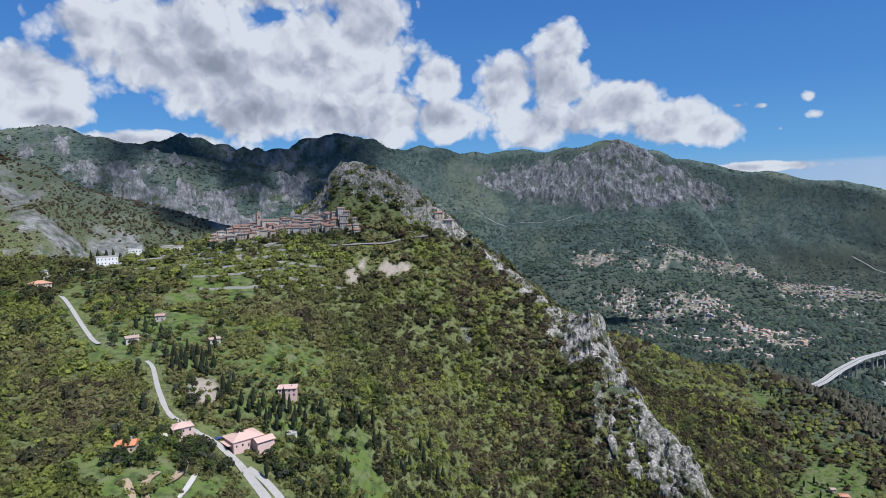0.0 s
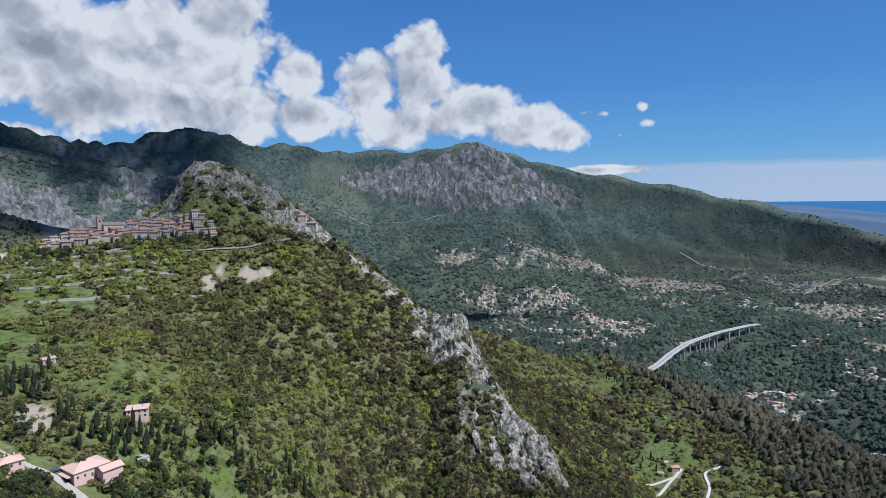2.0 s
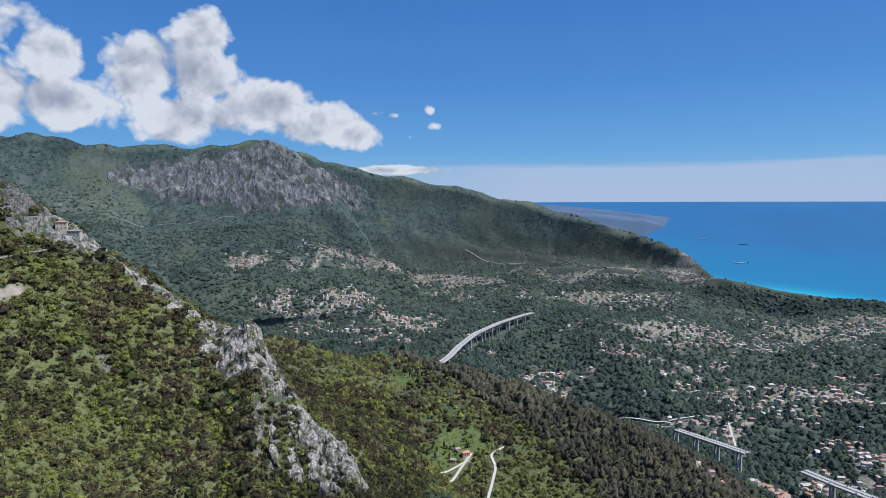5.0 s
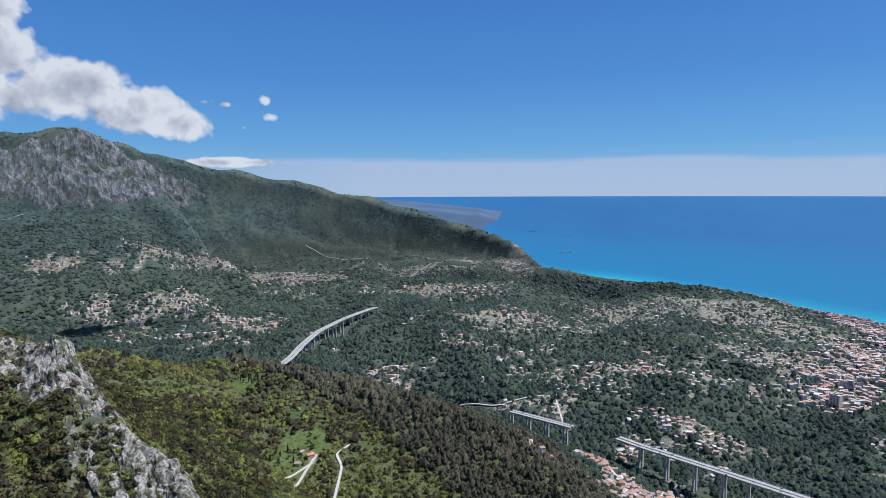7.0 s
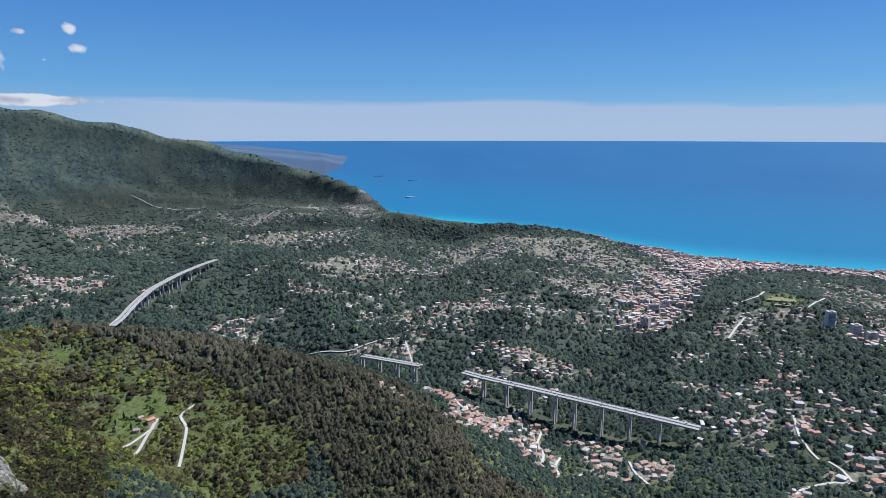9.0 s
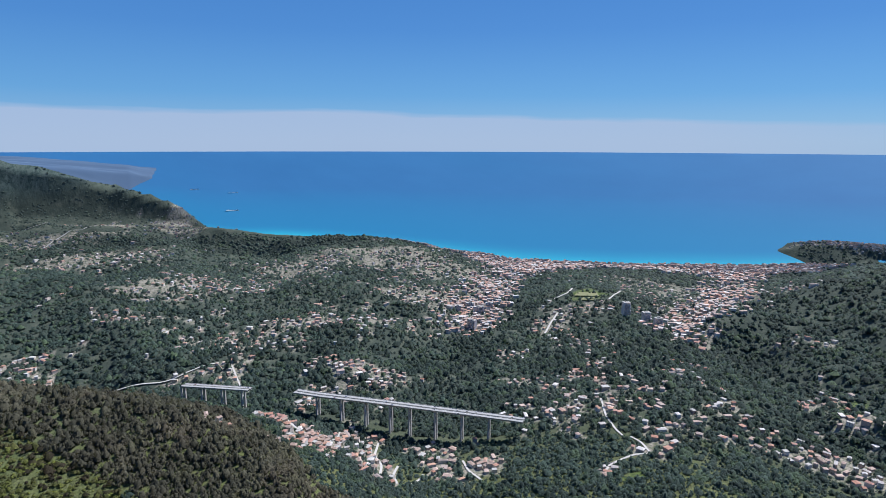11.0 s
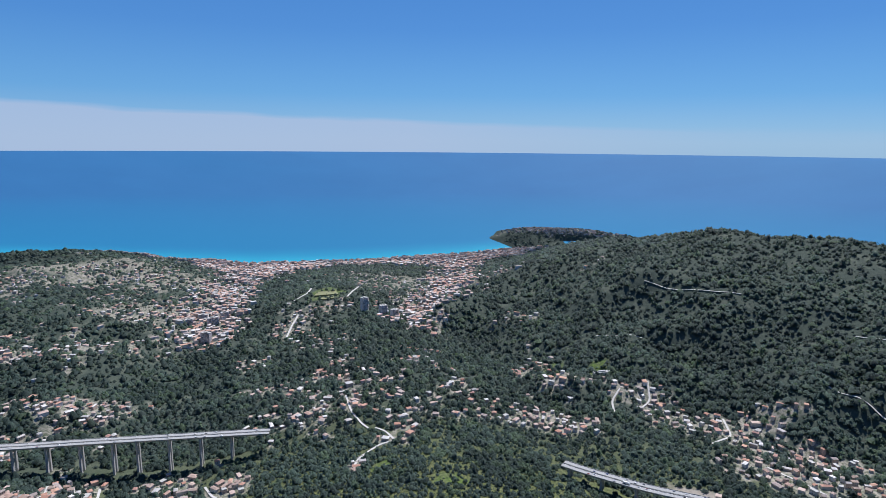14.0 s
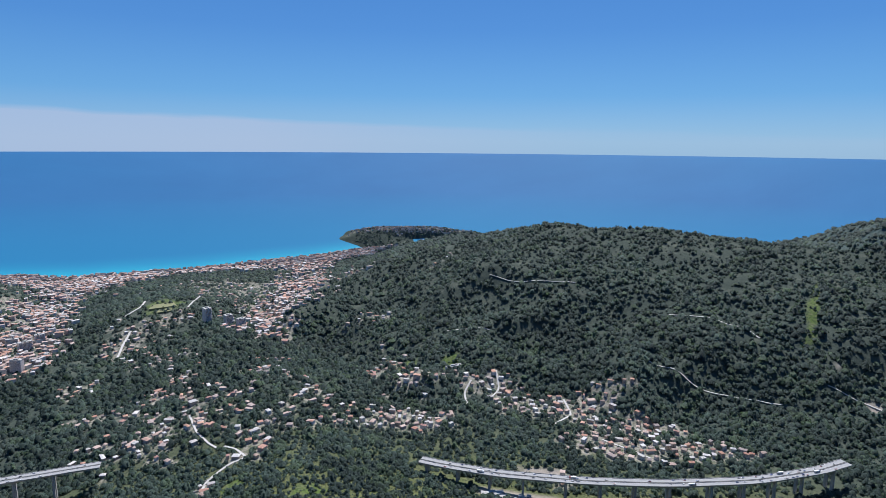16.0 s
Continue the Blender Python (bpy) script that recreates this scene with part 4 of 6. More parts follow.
# ---- woods ----
def sprays(count, pieces, size, seed):
    """Crowns made of loose sprays of leaves: small leaning triangles over an uneven dome."""
    rng = np.random.default_rng(seed)
    shapes = []
    for _ in range(count):
        d = rng.normal(0, 1, (pieces, 3))
        d[:, 2] = np.abs(d[:, 2]) * 1.1 - 0.25
        d /= np.linalg.norm(d, axis=1, keepdims=True)
        lobes = rng.normal(0, 1, (4, 3))
        lobes /= np.linalg.norm(lobes, axis=1, keepdims=True)
        reach = 0.62 + 0.30 * np.clip((d @ lobes.T).max(1), 0, 1) + rng.uniform(-0.10, 0.10, pieces)
        c = d * reach[:, None] + (0, 0, 0.32)
        n = d + rng.normal(0, 0.40, (pieces, 3))
        n /= np.linalg.norm(n, axis=1, keepdims=True)
        u = np.cross(n, rng.normal(0, 1, (pieces, 3)))
        u /= np.linalg.norm(u, axis=1, keepdims=True)
        w = np.cross(n, u)
        s = size * rng.uniform(0.7, 1.3, (pieces, 1))
        tri = np.stack([c + s * u, c - 0.5 * s * u + 0.87 * s * w, c - 0.5 * s * u - 0.87 * s * w], 1)
        shapes.append(tri.reshape(-1, 3))
    return np.stack(shapes)


def crowns(count, sides, tiers, loose, seed):
    """Tree crowns as uneven domes of leafy clumps, each with loose sprays that break its outline."""
    rng = np.random.default_rng(seed)
    shapes = []
    for _ in range(count):
        rows = [np.array([(0.0, 0.0, 1.0)])]
        for t in range(1, tiers + 1):
            up = (0.86, 0.30, -0.30)[t - 1] if tiers == 3 else (0.78, 0.0)[t - 1]
            a = 2 * np.pi * (np.arange(sides) + 0.5 * (t % 2)) / sides + rng.uniform(-0.25, 0.25, sides)
            out = math.sqrt(1 - up * up) * (0.8 if t == 1 else 1.0)
            rows.append(np.c_[out * np.cos(a), out * np.sin(a), up + rng.uniform(-0.12, 0.12, sides)])
        d = np.concatenate(rows)
        lobes = rng.normal(0, 1, (5, 3))
        lobes[:, 2] = np.abs(lobes[:, 2])
        lobes /= np.linalg.norm(lobes, axis=1, keepdims=True)
        reach = 0.66 + 0.36 * np.clip((d @ lobes.T).max(1), 0, 1) ** 2 + rng.uniform(-0.13, 0.13, len(d))
        leafy = loose > 8
        body = d * reach[:, None] * (0.80 if leafy else 1.0) + (0, 0, 0.30)
        stray = sprays(1, loose, 0.27 if leafy else 0.30, int(rng.integers(1, 99999)))[0] * 1.12
        shapes.append(np.concatenate([body, stray]))
    faces = [(0, 1 + i, 1 + (i + 1) % sides) for i in range(sides)]
    for t in range(tiers - 1):
        p, q = 1 + t * sides, 1 + (t + 1) * sides
        for i in range(sides):
            j = (i + 1) % sides
            if t % 2:
                faces += [(p + i, q + i, p + j), (q + i, q + j, p + j)]
            else:
                faces += [(p + i, q + i, q + j), (p + i, q + j, p + j)]
    first = 1 + tiers * sides
    faces += [(first + 3 * i, first + 3 * i + 1, first + 3 * i + 2) for i in range(loose)]
    return np.stack(shapes), np.array(faces)


def wood(name, x, y, size, tall, material, form, seed, label, category="trees"):
    """Uncountable crowns, in one mesh."""
    rng = np.random.default_rng(seed)
    z = ground_z(x, y)
    turn = rng.uniform(0, 2 * np.pi, len(x))
    shapes, faces = crowns(24, *form, seed)
    base = shapes[rng.integers(0, 24, len(x))]
    c, s = np.cos(turn)[:, None], np.sin(turn)[:, None]
    wide = (size * np.exp(rng.normal(-0.08, 0.40, len(x))).clip(0.40, 1.9))[:, None]
    high = wide * (tall * rng.uniform(0.65, 1.35, len(x)))[:, None]
    v = np.stack([(base[..., 0] * c - base[..., 1] * s) * wide + x[:, None], (base[..., 0] * s + base[..., 1] * c) * wide + y[:, None],
                  base[..., 2] * high + z[:, None]], -1)
    faces = (faces[None] + (np.arange(len(x)) * base.shape[1])[:, None, None]).reshape(-1, 3)
    me = mesh_from(name, squeeze(v), faces, material, smooth=form[2] <= 8)
    add_attr(me, "tone", np.repeat(rng.uniform(0, 1, len(x)), base.shape[1]))
    return tagged(new(name, me), label, category, kind="stuff")


def scattered(az0, az1, r0, r1, spread, seed):
    """Points over a ring, about spread times their range apart."""
    rng = np.random.default_rng(seed)
    n = int(math.radians(az1 - az0) * math.log(r1 / r0) / spread**2)
    az, r = rng.uniform(az0, az1, n), r0 * (r1 / r0) ** rng.uniform(0, 1, n)
    p = polar(az, r)
    return p[:, 0], p[:, 1], az, r


def clearing(x, y):
    """How open the ground is: meadows, rock, roads and gardens."""
    return np.maximum(np.maximum(0.86 * meadow_cover(x, y) ** 2, 0.88 * rock_cover(x, y)), built_cover(x, y))


def plant(name, az0, az1, r0, r1, spread, seed, material, form, wide, label, test=None, tall=0.8, most=12.0):
    x, y, az, r = scattered(az0, az1, r0, r1, spread, seed)
    rng = np.random.default_rng(seed + 1)
    ok = in_sight(x, y) & (rng.uniform(0, 1, len(x)) > 0.94 * clearing(x, y)) & (ground_z(x, y) > 5)
    if test is not None:
        ok &= test(x, y, az, r)
    x, y, r = x[ok], y[ok], r[ok]
    free = ~on_road(x, y) & ~(HOUSE_MASK[cells(x, y)] & (r > 1000))
    x, y, r = x[free], y[free], r[free]
    size = wide * np.clip(spread * r, 3.2, most)
    return wood(name, x, y, size, np.full(len(x), tall), material, form, seed, label)


def is_pine(x, y, az, r):
    d, v = along(x, y, PINES)
    edge = np.interp(az, *np.array(PINES).T[:2]) - np.interp(az, [27, 33, 43, 55, 70], [-10, 60, 165, 300, 320])
    return (d < 420) & (az > 27) & (az < 76) & (r + 50 * fbm(x, y, 120.0, 3, 51) > edge) & (r < edge + 480)


def is_fold(x, y, az, r):
    """The grassy slope between the rocky crest and the pine wood."""
    return ~is_pine(x, y, az, r) & (az > 14) & (az < 48) & (r > 820) & (r < np.interp(az, *np.array(PINES).T[:2]) + 10)


def thin(lo, hi, size, seed):
    """Lets some patches of ground stay more open than others."""
    def test(x, y, az, r):
        rng = np.random.default_rng(seed)
        return rng.uniform(0, 1, len(x)) < np.interp(fbm(x, y, size, 3, seed), [-0.5, 0.5], [lo, hi])
    return test


def bench(x, y, az, r):
    """Open ground round the houses and terraces: fewer, larger trees."""
    rng = np.random.default_rng(77)
    keep = np.interp(az + 8 * fbm(x, y, 80.0, 2, 9), [-40, -30, -12, -4, 4], [0.95, 0.90, 0.92, 0.90, 0.70])
    return rng.uniform(0, 1, len(x)) < keep


plant("hillside_scrub", -40, 32, 190, 1000, 0.0078, 5, SCRUB, (5, 2, 20), 0.74, "dense green scrub and maquis on the steep hillside", bench)
plant("hillside_thicket", -40, 32, 190, 1000, 0.0150, 15, THICKET, (6, 2, 30), 0.54, "larger darker oaks standing among the hillside scrub",
      lambda x, y, az, r: thin(0.1, 0.9, 120.0, 16)(x, y, az, r) & (np.random.default_rng(28).uniform(0, 1, len(x)) < np.interp(az, [-16, -4], [0.3, 1.0])))
plant("oak_wood", -40, 30, 300, 1000, 0.0080, 25, OAK, (5, 2, 22), 0.72, "olive-brown oak wood covering the steep slope",
      lambda x, y, az, r: np.random.default_rng(26).uniform(0, 1, len(x)) < np.interp(az + 10 * fbm(x, y, 140.0, 3, 27), [-40, -30, -20, -12, -2, 6], [0.16, 0.12, 0.08, 0.08, 0.7, 1.0]))
plant("dry_hill_scrub", -40, -10, 950, 1650, 0.0038, 35, OAK, (4, 2, 1), 0.52, "grey-green scrub on the bare rocky hill", thin(0.35, 1.0, 70.0, 36))
plant("pine_wood", 25, 80, 600, 1700, 0.0062, 6, PINE, (5, 2, 8), 0.72, "dull green pine wood on the hill spur", is_pine, 1.35)
plant("valley_woods", 5, 156, 700, 2600, 0.0054, 7, BROAD, (4, 2, 5), 0.84, "dark green mixed woods over the valley, tinted blue for haze",
      lambda x, y, az, r: ~is_pine(x, y, az, r) & ((r > 1000) | (az > 30)) & thin(0.50, 1.0, 110.0, 17)(x, y, az, r) & ~is_fold(x, y, az, r), 0.90, 8.6)
plant("meadow_scrub", 14, 50, 820, 1450, 0.0052, 45, SCRUB, (5, 2, 6), 0.66, "light green scrub and young trees on the grassy fold", lambda x, y, az, r: is_fold(x, y, az, r) & thin(0.45, 1.0, 60.0, 46)(x, y, az, r))
plant("fold_oaks", 14, 50, 820, 1450, 0.0090, 47, OAK, (5, 2, 8), 0.54, "darker oaks standing in the grassy fold", lambda x, y, az, r: is_fold(x, y, az, r) & thin(0.2, 1.0, 80.0, 48)(x, y, az, r))
plant("far_woods", -40, 156, 2600, 5300, 0.0043, 8, BROAD, (4, 2, 1), 0.80, "distant dark green woods on the coastal hills, tinted blue for haze", lambda x, y, az, r: ((r < 4300) | ((az > 108) & (np.random.default_rng(29).uniform(0, 1, len(x)) < 0.5))) & thin(0.50, 1.0, 160.0, 18)(x, y, az, r), 0.60, 11.5)
plant("mountain_scrub", -40, 56, 4000, 6200, 0.0044, 9, HEATH, (4, 2, 1), 0.60, "sparse dark scrub on the bare mountain slopes, tinted blue for haze", thin(0.12, 0.95, 300.0, 19), 0.5, 14.0)


def crag_sheet(name, az0, az1, r_at, inner, outer, label, material=LIMESTONE):
    """A rugged sheet of bare limestone: pillars, ledges and clefts, where the ground is rock."""
    az = np.arange(az0, az1, 0.10)
    out = np.arange(-inner, outer, 1.3)
    r = r_at(az)[None] + out[:, None]
    x, y = r * np.sin(np.radians(az)), r * np.cos(np.radians(az))
    cover = rock_cover(x, y)
    step = 2.6 * np.round(fbm(x, y, 17.0, 3, 81) * 2.2) + 1.9 * fbm(x, y, 6.0, 3, 83)
    cleft = -3.2 * np.clip(0.16 - np.abs(fbm(x, y, 21.0, 3, 82)), 0, 0.16) / 0.16
    tooth = 4.0 * np.clip(fbm(x, y, 34.0, 4, 84), 0, 1)
    z = ground_z(x, y) + np.clip(cover * 1.6, 0, 1) * (2.4 + step + cleft + tooth) - 2.5 * (cover < 0.15)
    jx, jy = 1.8 * fbm(x, y, 4.0, 2, 85), 1.8 * fbm(x, y, 4.0, 2, 86)
    f = grid_faces(*x.shape)
    f = f[(cover.ravel()[f].max(1) > 0.12)]
    used, inv = np.unique(f, return_inverse=True)
    v = np.stack([x + jx, y + jy, z], -1).reshape(-1, 3)[used]
    me = mesh_from(name, v, inv.reshape(-1, 4), material, smooth=False)
    return tagged(new(name, me), label, "rock", kind="structure")


def ridge_range(az):
    return crest(az)[0]


def cliff_sheet(name, az0, az1, r0, r1, label, seed):
    """The gullied cliffs under a far summit, in real clefts and buttresses."""
    az, r = np.arange(az0, az1, 0.07), np.arange(r0, r1, 11.0)
    x, y = r[:, None] * np.sin(np.radians(az)), r[:, None] * np.cos(np.radians(az))
    cover = rock_cover(x, y)
    along_face = np.radians(az)[None] * 5000 + 0 * x
    rib = np.abs(fbm(along_face, 0.40 * r[:, None] + 0 * x, 78.0, 5, seed))
    z = ground_z(x, y) + np.clip(1.5 * cover, 0, 1) * (6 + 52 * (0.40 - rib) + 16 * fbm(x, y, 60.0, 3, seed + 1)) - 20 * (cover < 0.1)
    f = grid_faces(*x.shape)
    f = f[cover.ravel()[f].max(1) > 0.1]
    used, inv = np.unique(f, return_inverse=True)
    v = squeeze(np.stack([x, y, z], -1)).reshape(-1, 3)[used]
    return tagged(new(name, mesh_from(name, v, inv.reshape(-1, 4), CLIFF, smooth=False)), label, "rock", kind="structure")


cliff_sheet("summit_cliffs", 3, 26, 4480, 5560, "grey gullied limestone cliffs under the bare summit", 95)
cliff_sheet("back_cliffs", -40, -12, 3200, 4500, "broken grey limestone cliffs on the back mountains", 97)
crag_sheet("crest_rocks", -1, 25.5, ridge_range, 100, 16, "jagged pale grey limestone crest above the woods")
crag_sheet("peak_rocks", -13, -0.5, lambda az: 835.0 + 0 * az, 66, 26, "rocky grey limestone peak above the village", MOSSY_ROCK)

# ---- things ----
def place(az, r):
    x, y = polar(az, r)
    return float(x), float(y), float(ground_z(np.array([x]), np.array([y]))[0])


def part(name, bm, material, parent=None, label=""):
    """Links a bmesh as one mesh object, under a thing or a part."""
    me = bpy.data.meshes.new(name)
    bm.to_mesh(me)
    bm.free()
    me.materials.append(material)
    ob = new(name, me)
    ob.parent = parent
    return tagged(ob, label)


def box(bm, x0, x1, y0, y1, z0, z1):
    v = [bm.verts.new((x, y, z)) for z in (z0, z1) for x, y in ((x0, y0), (x1, y0), (x1, y1), (x0, y1))]
    for f in ((0, 3, 2, 1), (4, 5, 6, 7), (0, 1, 5, 4), (1, 2, 6, 5), (2, 3, 7, 6), (3, 0, 4, 7)):
        bm.faces.new([v[i] for i in f])
    return bm


def boxed(*spans):
    bm = bmesh.new()
    for s in spans:
        box(bm, *s)
    return bm


def ring_body(rings):
    """A closed body through rings of points."""
    bm = bmesh.new()
    loops = [[bm.verts.new(p) for p in ring] for ring in rings]
    n = len(loops[0])
    for a, b in zip(loops, loops[1:]):
        for i in range(n):
            bm.faces.new((a[i], a[(i + 1) % n], b[(i + 1) % n], b[i]))
    bm.faces.new(loops[0][::-1])
    bm.faces.new(loops[-1])
    return bm


def roof_body(w, d, rise, kind, over=0.6, thick=0.25):
    """A tiled roof over a plan of w by d: hipped, gabled, a single pitch or flat with a parapet."""
    bm = bmesh.new()
    x, y = w / 2 + over, d / 2 + over
    low = [bm.verts.new(p) for p in ((-x, -y, 0), (x, -y, 0), (x, y, 0), (-x, y, 0))]
    eave = [bm.verts.new((v.co.x, v.co.y, thick)) for v in low]
    inset = {"hip": y, "gable": 0.0, "mono": 0.0}.get(kind, 0.0)
    if kind == "mono":
        eave[2].co.z += rise
        eave[3].co.z += rise
        bm.faces.new(eave)
    else:
        a, b = bm.verts.new((-x + min(inset, x * 0.8), 0, rise)), bm.verts.new((x - min(inset, x * 0.8), 0, rise))
        bm.faces.new((eave[0], eave[1], b, a))
        bm.faces.new((eave[2], eave[3], a, b))
        bm.faces.new((eave[1], eave[2], b))
        bm.faces.new((eave[3], eave[0], a))
    for i in range(4):
        j = (i + 1) % 4
        bm.faces.new((low[i], low[j], eave[j], eave[i]))
    bm.faces.new(low[::-1])
    return bm


def house(m, w, d, h, rise=2.2, kind="hip", wall=None, roof=None, floors=2, bays=3, label="", category="house", group="", chimney=True, shutters=False):
    """A house: walls with a footing, a roof, windows on the two long sides, a door and a chimney."""
    ob = tagged(new("house"), label, category, group)
    ob.matrix_basis = m
    part("wall", boxed((-w / 2, w / 2, -d / 2, d / 2, -5.0, h)), wall or PLASTER, ob)
    if kind == "flat":
        part("roof", boxed((-w / 2 - .2, w / 2 + .2, -d / 2 - .2, d / 2 + .2, h, h + .3), (-w / 2 - .2, w / 2 + .2, -d / 2 - .2, -d / 2 + .1, h + .3, h + .9),
                           (-w / 2 - .2, w / 2 + .2, d / 2 - .1, d / 2 + .2, h + .3, h + .9)), roof or CONCRETE, ob)
    else:
        top = part("roof", roof_body(w, d, rise, kind), roof or ROOF, ob)
        top.location.z = h
    pane = None
    for f in range(floors):
        for b in range(bays):
            x, z = (b + 0.5) / bays * w - w / 2, h * (f + 0.28) / floors
            if f == 0 and b == bays // 2:
                part("door", boxed((x - .55, x + .55, -d / 2 - .05, -d / 2 + .1, 0.0, 2.1)), BARK, ob)
                continue
            one = part("window", boxed((-.5, .5, -.06, .06, 0, 1.4)), GLASS, ob) if pane is None else new("window", pane)
            pane, one.parent, one.location = one.data, ob, (x, -d / 2, z)
    if chimney:
        part("chimney", boxed((w * .2, w * .2 + .7, .2, .8, h, h + rise + .9), (w * .2 - .1, w * .2 + .8, .1, .9, h + rise + .9, h + rise + 1.1)), STONE, ob)
    return ob


def facing(az, r, turn=0.0, lift=0.0):
    """A pose on the ground whose front looks back at the lookout."""
    x, y, z = place(az, r)
    return pose(x, y, z + lift, 0, 0, -az + turn)


# -- the road strips, walls and fields near the lookout
def strip(name, line, width, material, label, category, lift=0.45, kind="structure", thick=1.2, step=6.0):
    """A road or path laid on the ground, with its bed."""
    p = smooth_line(line, step)
    way = np.gradient(p, axis=0)
    way /= np.linalg.norm(way, axis=1, keepdims=True)
    side = np.stack([-way[:, 1], way[:, 0]], -1)
    wide = np.asarray(width if np.ndim(width) == 0 else np.interp(np.linspace(0, 1, len(p)), np.linspace(0, 1, len(width)), width)) * np.ones(len(p))
    a, b = p + side * wide[:, None] / 2, p - side * wide[:, None] / 2
    z = np.maximum(ground_z(p[:, 0], p[:, 1]), 0.75 * np.maximum(ground_z(a[:, 0], a[:, 1]), ground_z(b[:, 0], b[:, 1])) + 0.25 * ground_z(p[:, 0], p[:, 1])) + lift
    z = np.convolve(np.pad(z, 2, mode="edge"), np.ones(5) / 5, "valid")
    rows = np.stack([np.c_[a, z - thick], np.c_[a, z], np.c_[b, z], np.c_[b, z - thick]], 1)
    me = mesh_from(name, squeeze(rows), grid_faces(len(p), 4), material, smooth=False)
    return tagged(new(name, me), label, category, kind=kind)


strip("road", UPPER_ROAD, 3.4, ASPHALT, "pale grey asphalt road rising to the pass", "road")
strip("road", VALLEY_ROAD, [6.2, 5, 4.0, 3.4, 3.2, 3.0, 2.8], ASPHALT, "pale grey asphalt road winding up the valley", "road")
strip("lane", LOWER_LANE, 4.5, ASPHALT, "narrow grey lane below the pink house", "lane")
strip("road", VILLAGE_ROAD, 5, ASPHALT, "grey road along the terraces to the village", "road")
for line in LANES:
    strip("lane", line, 4.4, GRAVEL, "pale winding lane between the houses", "lane", 0.9)
for line in FAR_ROADS:
    strip("road", line, 6.5, GRAVEL, "pale road cut into the far hillside", "road", 2.5)
FIELD_PATHS = [([(-28.7, 336), (-28.4, 328), (-28.0, 316)], 4.0, EARTH), ([(-26.0, 339), (-26.9, 333), (-27.3, 326), (-27.0, 314)], 5.0, EARTH),
               ([(-23.8, 355), (-24.1, 345), (-24.8, 336), (-25.6, 330)], 5.0, EARTH), ([(-22.8, 352), (-23.3, 340), (-24.0, 328), (-24.8, 318)], 3.4, GRAVEL)]
for line, wide, earth in FIELD_PATHS:
    strip("path", line, [0.6 * wide, wide, 0.9 * wide, 0.5 * wide], earth, "bare tilled earth strip curving along the terraced field", "path", 0.12, step=2.0, thick=0.6)


def stone_wall(line, height, label):
    """A dry stone terrace wall that follows the slope."""
    p = smooth_line(line, 5.0)
    way = np.gradient(p, axis=0)
    way /= np.linalg.norm(way, axis=1, keepdims=True)
    side = np.stack([-way[:, 1], way[:, 0]], -1) * 0.35
    z = ground_z(p[:, 0], p[:, 1])
    rng = np.random.default_rng(len(p))
    top = z + height * rng.uniform(0.75, 1.1, len(p))
    rows = np.stack([np.c_[p + side, z - 2], np.c_[p + side, top], np.c_[p - side, top], np.c_[p - side, z - 2]], 1)
    return tagged(new("terrace_wall", mesh_from("terrace_wall", rows, grid_faces(len(p), 4), STONE, False)), label, "wall", "terrace walls")


for i, (a0, a1, r) in enumerate(((-23, -13, 742), (-25, -15, 725), (-22, -10, 706), (-24, -12, 690), (-20, -11, 672), (-23, -14, 655), (-18, -9, 640), (-22, -13, 620), (-27, -21, 690))):
    stone_wall([(a0, r + 4), ((a0 + a1) / 2, r - 3), (a1, r + 2)], 2.2, "low grey dry stone terrace wall on the slope")

# -- houses near the lookout
house(facing(-24.0, 380, 12), 11, 9, 6.8, 2.2, "hip", PINK_WALL, PINK_ROOF, 2, 3, "pink two-storey house with a hipped roof beside the road")
big = house(facing(-18.9, 384, 24), 19, 15, 4.6, 3.2, "hip", PINK_WALL, PINK_ROOF, 1, 5, "long low house with faded pink tiled roofs by the road", chimney=False)
part("annex_wall", boxed((2, 13, -15, -7.4, -5, 3.4)), PINK_WALL, big)
wing = part("annex_roof", roof_body(11, 8, 2.0, "gable"), PINK_ROOF, big)
wing.location = (7.5, -11.2, 3.4)
part("porch_roof", boxed((-12.5, -9.4, -6, 5, 2.7, 3.0)), PINK_ROOF, big)
house(facing(-28.3, 360, -18), 9.5, 8, 4.2, 2.2, "gable", PLASTER, palette_material("orange_tiles", [(0.55, 0.22, 0.11), (0.60, 0.26, 0.13)]), 1, 3, "low house with a bright orange tiled roof among bushes")
house(facing(-14.8, 418, -8), 12, 8, 5.5, 0.5, "mono", PINK_WALL, PINK_ROOF, 2, 4, "pale pink house with a shallow roof among trees")
house(facing(-33.7, 660, 14), 16, 12, 7.5, 2.8, "hip", plain_material("ochre_plaster", (0.40, 0.31, 0.23), (0.48, 0.38, 0.29), 0.85, 1.5), palette_material("brick_tiles", [(0.42, 0.22, 0.14), (0.46, 0.25, 0.16)]), 3, 4, "square three-storey country house with a terracotta roof")
house(facing(-29.0, 722, 8), 20, 10, 8.0, 0.6, "flat", WHITE, None, 2, 6, "white flat-roofed house below the pass", chimney=False)
house(facing(-26.9, 750, 4), 13, 9, 9.0, 0.6, "flat", WHITE, None, 2, 4, "white two-storey house at the pass", chimney=False)
house(facing(-24.0, 752, -6), 24, 9, 5.0, 0.6, "flat", PLASTER, None, 1, 7, "long low pale building near the village", chimney=False)
house(facing(-33.3, 716, 10), 10, 7, 3.5, 1.2, "gable", WHITE, CONCRETE, 1, 3, "small white shed with a grey roof", "shed", chimney=False)
house(facing(-27.5, 512, 10), 9, 7, 4.5, 1.6, "gable", PLASTER, ROOF, 1, 3, "small stone house with a tiled roof among trees")
